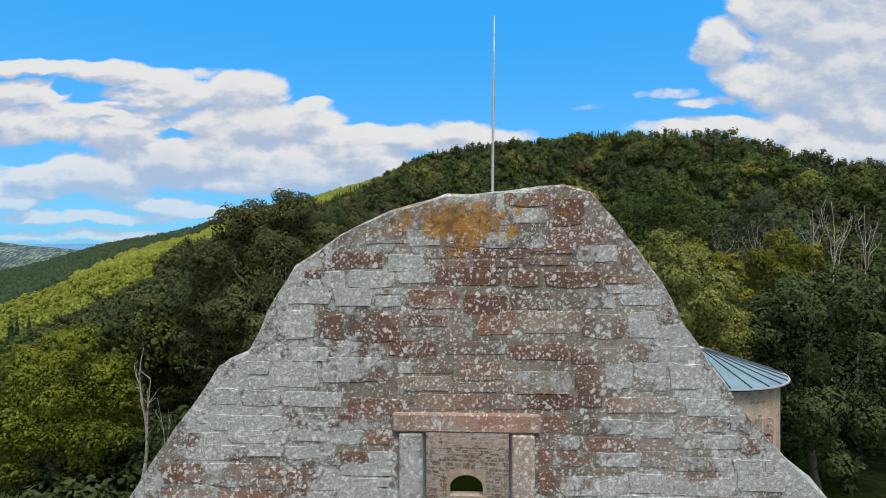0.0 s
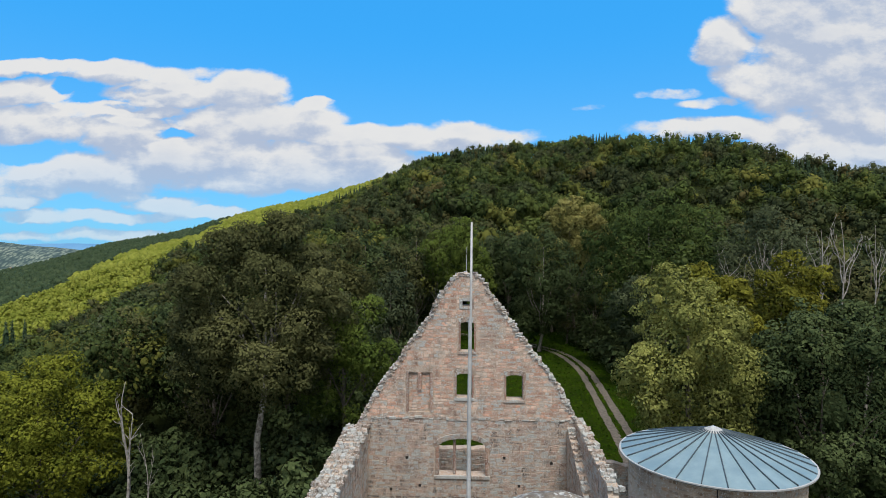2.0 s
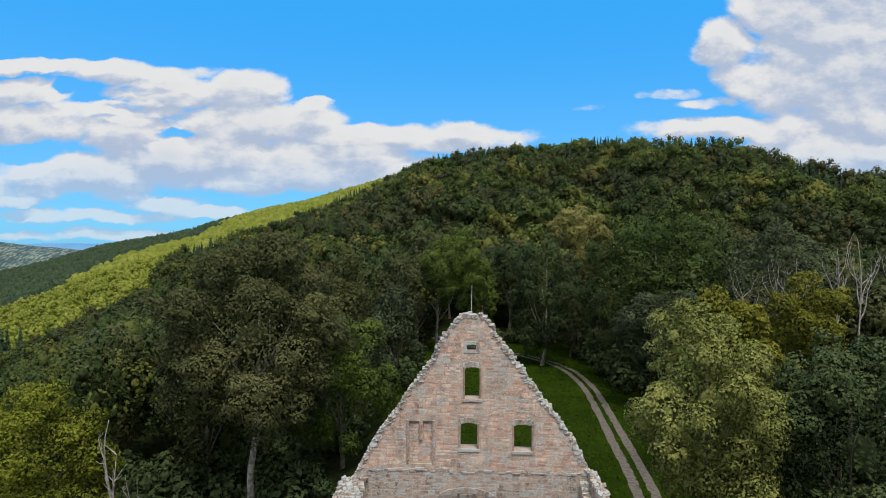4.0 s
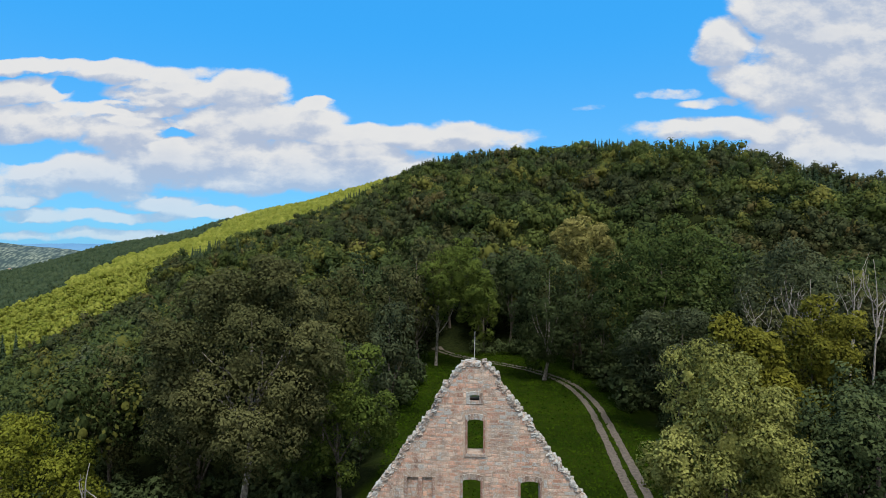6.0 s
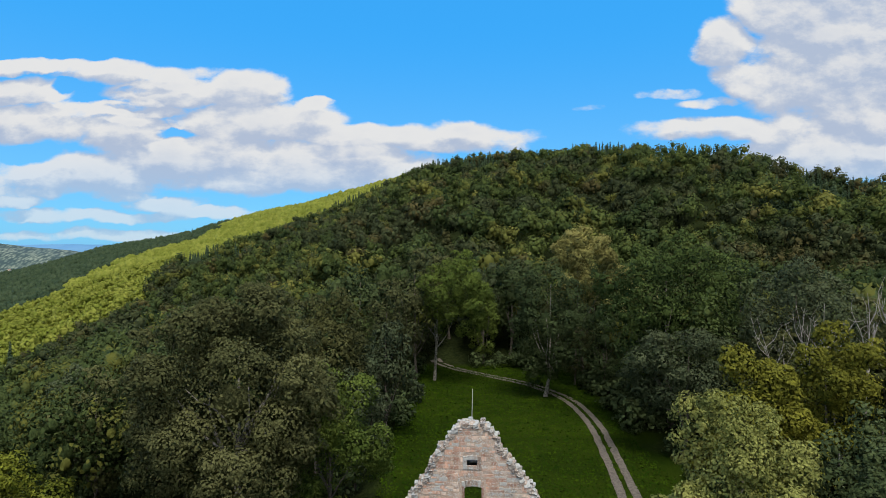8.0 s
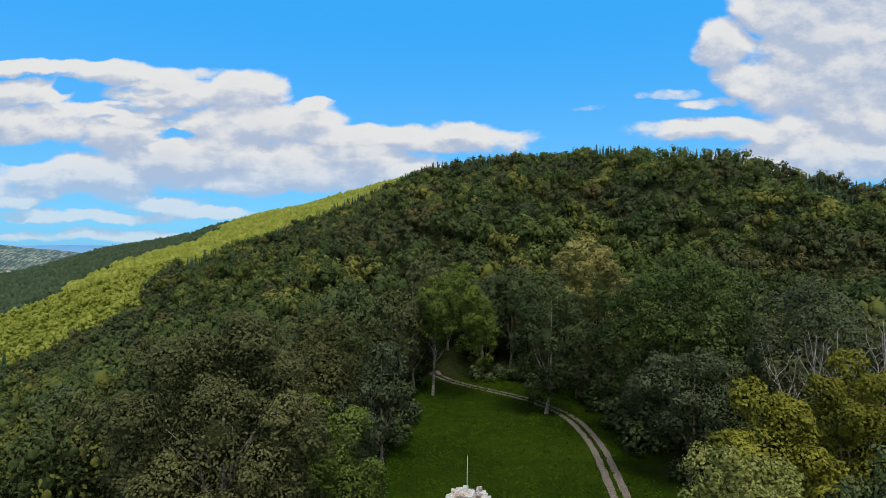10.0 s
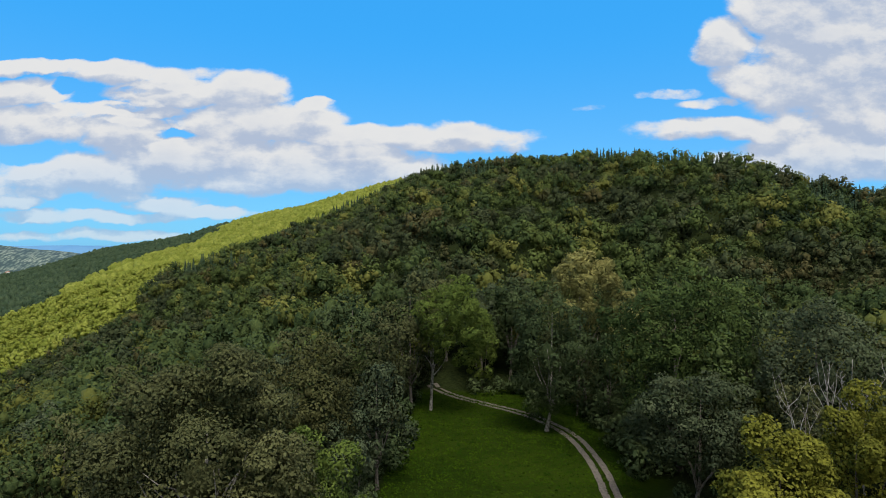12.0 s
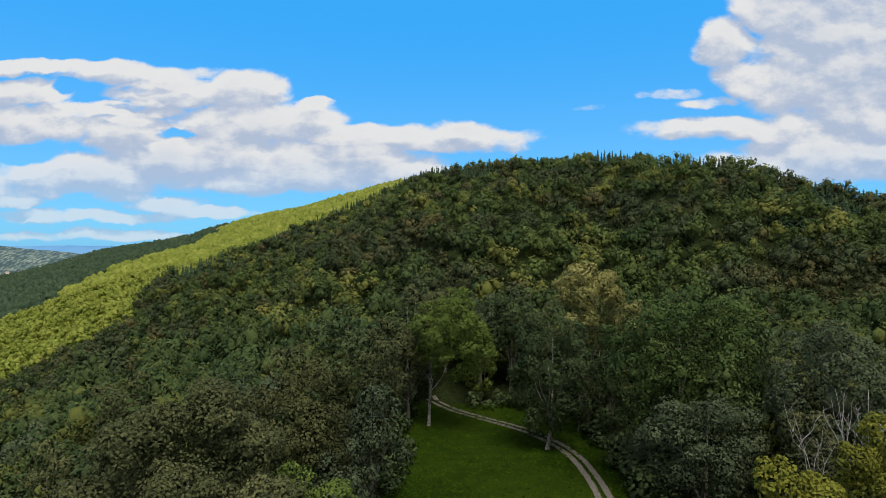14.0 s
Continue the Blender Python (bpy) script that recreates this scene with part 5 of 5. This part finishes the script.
def on_hill(x, y):
    return y < float(crest_line(x)[0]) + 14 and x > -172 + 9 * math.sin(y * 0.043) and not (x < -170 and y < 220)


near_hill = scatter(fr, -230, 380, 196, 390, 8.4, on_hill)
high_hill = scatter(fr, -230, 400, 390, 680, 9.4, on_hill)
edge_wood = scatter(fr, -150, 150, 76, 196, 8.6, lambda x, y: free(x, y) and not (-13 < x < 36 and y < 166) and not (-30 < x < 62 and y < 92) and not (x < -30 and y < 84 and x > -75) and not (abs(x - 1) < 5 and y < 174))
def grown():
    return fr.uniform(0.68, 1.05) if fr.random() < 0.75 else fr.uniform(1.05, 1.3)


leafy = [(x, y, min((sightline_cap(x, y) + 4 - float(land(x, y))) / 17, grown()) if y < 330 else grown()) for x, y in near_hill if not firs(x, y) or fr.random() < 0.3]
leafy_high = [(x, y, fr.uniform(0.7, 1.15)) for x, y in high_hill if not firs(x, y)]
spruce = [(x + d + fr.uniform(-1, 1), y + d * 0.8, fr.uniform(0.62, 0.96)) for x, y in near_hill + high_hill if firs(x, y) for d in (3.5, -1.5)]
mid_protos = []
for k in range(6):
    v, f, d = crown_arrays(r2, (r2.uniform(4.6, 5.8), r2.uniform(4.6, 5.8), r2.uniform(7.5, 9.0)), 11, 400, 0.47, low=-0.7, small=True, core=0.62)
    v[:, 2] += 10.5
    mid_protos.append((v, f, d))
fine_protos = []
for k in range(4):
    v, f, d = crown_arrays(r2, (r2.uniform(4.6, 5.8), r2.uniform(4.6, 5.8), r2.uniform(7.5, 9.0)), 12, 1150, 0.29, low=-0.8, twigs=3)
    v[:, 2] += 10.5
    fine_protos.append((v, f, d))
edge_spots = [(x, y, min(fr.uniform(0.95, 1.2) if x > -15 else fr.uniform(1.1, 1.4), (sightline_cap(x, y) - float(land(x, y))) / 19.5)) for x, y in edge_wood]
edge_spots = [s for s in edge_spots if s[2] > 0.3]
forest("edge_forest", "dense mixed broad-leaved forest round the meadow", [s for s in edge_spots if s[1] >= 122], mid_protos, LEAF_WOOD, fr)
forest("near_forest", "dense mixed broad-leaved forest beside the castle", [s for s in edge_spots if s[1] < 122], fine_protos, LEAF_WOOD, fr)
bush_protos = []
for k in range(4):
    v, f, d = crown_arrays(r2, (1.9, 1.9, 1.9), 4, 110, 0.26, low=-0.1, small=True, core=0.4)
    v[:, 2] += 0.9
    bush_protos.append((v, f, d))
bushes = [(x, y, fr.uniform(0.7, 1.5)) for x, y in scatter(fr, -70, 60, 40, 172, 6.6, lambda x, y: (x < -9 or x > 31) and not (x > 31 and y < 55) or (y > 167 and abs(x) > 6))]
bushes += [(x, y, fr.uniform(0.8, 1.9)) for x, y in scatter(fr, -60, -12, 50, 96, 4.2, lambda x, y: True)]
bushes += [(x, y, fr.uniform(1.0, 2.2)) for x, y in scatter(fr, -12, 40, 112, 172, 4.2, lambda x, y: x > 31.5 or (x < -6.5 + math.sin(y * 0.4)) or (y > 162 and abs(x - 2) > 6))]
forest("undergrowth", "dark green undergrowth beneath the trees", bushes, bush_protos, LEAF_DARK, fr)
def mood(x, y):
    return math.sin(x * 0.05 + y * 0.021) + math.sin(y * 0.06 - x * 0.013) + fr.uniform(-1.5, 1.5)


high_protos = []
for k in range(6):
    v, f, d = crown_arrays(r2, (r2.uniform(3.8, 5.6), r2.uniform(3.8, 5.6), r2.uniform(5.0, 7.0)), 5, 120, 0.62, spread=0.62, low=-0.1, small=True, lobe_size=(0.34, 0.5), core=0.66)
    v[:, 2] += 9.5
    high_protos.append((v, f, d))
for spots, protos, where in ((leafy, wood_protos, "the lower hillside"), (leafy_high, high_protos, "the upper hillside")):
    moods = [mood(x, y) for x, y, _ in spots]
    forest("forest", "dense green broad-leaved forest covering " + where, [s for s, q in zip(spots, moods) if -0.6 < q <= 0.6], protos, LEAF_WOOD, fr)
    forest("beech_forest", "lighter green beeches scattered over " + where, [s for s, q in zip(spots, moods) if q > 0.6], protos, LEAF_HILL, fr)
    forest("oak_forest", "dull olive oaks scattered over " + where, [s for s, q in zip(spots, moods) if q <= -0.6], protos, LEAF_HILL_OAK, fr)
forest("spruce_forest", "dark spruce stands along the hill's crest", spruce, spruce_protos, NEEDLES, fr)

band_protos, far_protos, far_spruce = [], [], []
for k in range(5):
    v, f, d = crown_arrays(r2, (r2.uniform(3.0, 4.2), r2.uniform(3.0, 4.2), r2.uniform(3.6, 5.0)), 4, 36, 0.78, spread=0.6, low=-0.1, small=True, lobe_size=(0.36, 0.52), core=0.75)
    v[:, 2] += 6
    band_protos.append((v, f, d))
    ball = SMALL_BALL[0] * (1 + r2.normal(0, 0.12, (len(SMALL_BALL[0]), 1))) * np.array([4.2, 4.2, 4.6])
    e = r2.normal(size=(9, 3)) + np.array([0, 0, 0.6])
    e /= np.linalg.norm(e, axis=1, keepdims=True)
    v, f, d = joined([(*leaf_quads(e * np.array([4.3, 4.3, 4.8]), e, 0.9, r2), np.repeat(e, 4, 0)), (ball, SMALL_BALL[1], SMALL_BALL[0])])
    v[:, 2] += 6
    far_protos.append((v, f, d))
    far_spruce.append(spray_conifer(r2, r2.uniform(12, 16), 3.2, 4, 5, 1.7))


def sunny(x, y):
    """Where the leaves are painted as sunlit: a long strip that runs up the flank."""
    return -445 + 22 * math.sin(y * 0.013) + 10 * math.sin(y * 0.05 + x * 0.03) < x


near_band = scatter(fr, -560, -150, 235, 690, 7.7, lambda x, y: not on_hill(x, y))
far_band = scatter(fr, -1320, 40, 690, 1700, 9.6, lambda x, y: y < 1365 + 0.9 * min(max(-x - 558, 0), 500) and x > -0.72 * y - 60)
forest("young_beech_forest", "bright yellow-green forest, painted as sunlit, on the long flank", [(x, y, fr.uniform(0.7, 1.25)) for x, y in near_band if sunny(x, y)], band_protos, LEAF_SUNLIT, fr)
forest("young_beech_forest", "bright yellow-green forest, painted as sunlit, towards the far ridge", [(x, y, fr.uniform(0.8, 1.25)) for x, y in far_band if sunny(x, y)], far_protos, LEAF_SUNLIT, fr)
# Round crowns get the needle colour too, painting cloud shadow on the flank.
forest("far_spruce_forest", "spruces and round crowns along the far ridge, painted dark as cloud-shaded", [(x, y, fr.uniform(0.8, 1.25)) for x, y in near_band + far_band if not sunny(x, y)], far_spruce[:2] + far_protos, NEEDLES, fr)


# ---- dead trees ----
def dead_tree(x, y, height, girth, seed, label, forks=5, start=0.55, spread=0.12, lean=0.05, bend=0.02):
    """A bleached bare trunk that forks into a few rising crooked limbs."""
    r = np.random.default_rng(seed)
    root = empty("dead_tree", pose(x, y, float(land(x, y))), label, "dead tree")
    phase = r.uniform(0, 6)
    line = [(lean * height * q + bend * height * math.sin(7 * q + phase) * q, bend * height * 0.5 * math.sin(5 * q + phase), height * q - 0.5 * (1 - q)) for q in np.linspace(0, 1, 14)]
    v, f = tube_arrays(line, list(girth * np.linspace(1, 0.1, 14)), 8)
    mesh_object("trunk", v, f, DEAD, root, True)
    for k in range(forks):
        q = start + (0.88 - start) * (k + r.uniform(0, 0.8)) / forks
        i = int(q * 13)
        th = math.pi * (k % 2) + r.uniform(-0.9, 0.9)
        rise = height * (1 - q) * r.uniform(0.6, 1.0)
        out = height * spread * r.uniform(0.5, 1.4)
        a = np.array(line[i])
        limb = [tuple(a + np.array([math.cos(th), math.sin(th), 0]) * out * (0.9 * w + 0.09 * math.sin(8 * w + k)) + np.array([0, 0, rise * w])) for w in np.linspace(0, 1, 8)]
        thick = girth * (1 - i / 18) * 0.8
        bits = [tube_arrays(limb, list(np.linspace(thick, girth * 0.09, 8)), 6)]
        for _ in range(9):
            c = np.array(limb[r.integers(2, 8)])
            d = c + np.array([r.uniform(-1, 1) * 0.35, r.uniform(-1, 1) * 0.2, r.uniform(0.1, 0.6)]) * max(rise, 1.0) * 0.5
            bits.append(tube_arrays(limb_line(r, c, d, 0.06, 5), list(np.linspace(thick * 0.4, girth * 0.05, 5)), 5))
        v, f = joined(bits)
        mesh_object("branch", v, f, DEAD, root, True)
    return root


for k, (x, y, height, girth, lean) in enumerate(((53.2, 82, 26.6, 0.23, 0.0), (50.2, 81.5, 25.4, 0.19, -0.01), (57.0, 83, 26.0, 0.18, 0.08), (47.4, 81, 24.2, 0.16, -0.12), (45.8, 82, 24.0, 0.14, -0.17), (41.4, 80, 22.6, 0.12, -0.2))):
    dead_tree(x, y, height, girth, 90 + k, "bleached bare dead tree rising from the forest", 5, 0.64, 0.085, lean, 0.02)
dead_tree(-28.0, 54.5, 17.2, 0.25, 120, "crooked bleached dead trunk at the forest edge", 2, 0.45, 0.04, 0.07, 0.045)
dead_tree(-25.8, 55.5, 12.0, 0.10, 121, "thin bleached dead stem at the forest edge", 2, 0.4, 0.05, -0.03, 0.03)


# ---- meadow grass ----
def meadow(r, count):
    """Tufts of longer grass over the meadow, clear of the wheel ruts."""
    x, y = r.uniform(-8, 31, count), r.uniform(56, 166, count)
    line_y, line_x = np.array([q[1] for q in TRACK[:8]]), np.array([q[0] for q in TRACK[:8]])
    gap = np.abs(np.abs(x - np.interp(y, line_y, line_x)) - 0.95)
    ok = (gap > 0.55) | (y > 130)
    x, y = x[ok], y[ok]
    pts = np.stack([x, y, land(x, y) + 0.06], -1)
    nrm = r.normal(0, 0.5, pts.shape) + np.array([0, -0.5, 0.8])
    nrm /= np.linalg.norm(nrm, axis=1, keepdims=True)
    v, f = leaf_quads(pts, nrm, r.uniform(0.08, 0.26, (len(pts), 1)), r)
    tagged(mesh_object("meadow_grass", v, f, GRASS), "tufts of green meadow grass", "grass", kind="stuff")


meadow(np.random.default_rng(55), 30000)


# ---- the stones of the walls ----
rng = random.Random(19)
lay(front_stones, 0.0, STONE_NEAR, gable, rng, (0.4, 17.0), 300, 0.013)
back_holes = [(a - 0.2, b + 0.2, c - 0.22, d + 0.38) for a, b, c, d in (UPPER, MIDDLE, SIDE)] + [(-0.9, 0.08, 15.5, 16.25), (-4.6, -2.7, 8.3, 11.3), (-2.6, 1.2, 3.8, 6.2), (-2.3, 0.9, 6.1, 6.75), (-2.1, 0.7, -1.0, 0.8)]
lay(courses(back_outline, back_holes, rng, (0.15, 0.27), (0.25, 0.62), 8.1, 17.75, 0.0), FAR_Y, STONE_FAR, back, rng, (-0.3, 14.5), 300, 0.016)
lower_stones = courses(back_outline, back_holes, rng, (0.16, 0.3), (0.28, 0.65), -3.5, 7.85, 0.0)
lay([q for q in lower_stones if q[1] > 2.6], FAR_Y, STONE_GREY, back, rng, None, 0, 0.018)
# The lowest stones carry the courtyard's shade in their colour.
lay([q for q in lower_stones if q[1] <= 2.6], FAR_Y, STONE_SHADED, back, rng, None, 0, 0.022)
lay(courses([(-4.42, 8.4), (-2.88, 8.4), (-2.88, 11.0), (-4.42, 11.0)], [(-3.72, -3.48, 10.0, 11.3)], rng, (0.14, 0.2), (0.2, 0.4), 8.3, 11.1, 0.0), FAR_Y + 0.16, STONE_FAR, back, rng, None, 0, 0.015)
west_face = courses([(y, z) for y, z in west_outline], [], rng, (0.16, 0.3), (0.3, 0.7), -3.5, 8.2, 0.0)
lay([s for s in west_face if s[0] > 12 and s[1] > 0], 0.0, STONE_GREY, west, rng, None, 0, 0.025, 90, (-7.2, 0))
east_face = courses([(-y, z) for y, z in east_outline], [], rng, (0.16, 0.3), (0.3, 0.7), -3.5, 8.4, 0.0)
lay([s for s in east_face if s[0] < -18 and s[1] > 0], 0.0, STONE_GREY, east, rng, None, 0, 0.025, -90, (6.45, 0))
rubble_top(west_line, -8.7, -7.2, STONE_TOP, west, rng)
rubble_top(east_line, 6.45, 6.9, STONE_TOP, east, rng)
rubble_top(outer_line, 6.95, 7.5, STONE_TOP, east_outer, rng)
outer_face = courses([(-y, z) for y, z in outer_outline], [], rng, (0.16, 0.3), (0.3, 0.7), 2.0, 8.0, 0.0)
lay(outer_face, 0.0, STONE_GREY, east_outer, rng, None, 0, 0.025, -90, (6.954, 0))
lay(courses(curtain_outline, [], rng, (0.14, 0.3), (0.22, 0.6), 0.0, 6.2, 0.0), 53.0, STONE_GREY, curtain, rng, (2, 5), 300, 0.06)
raking_stones(back_line, FAR_Y, FAR_Y + 0.9, STONE_TOP, back, rng)
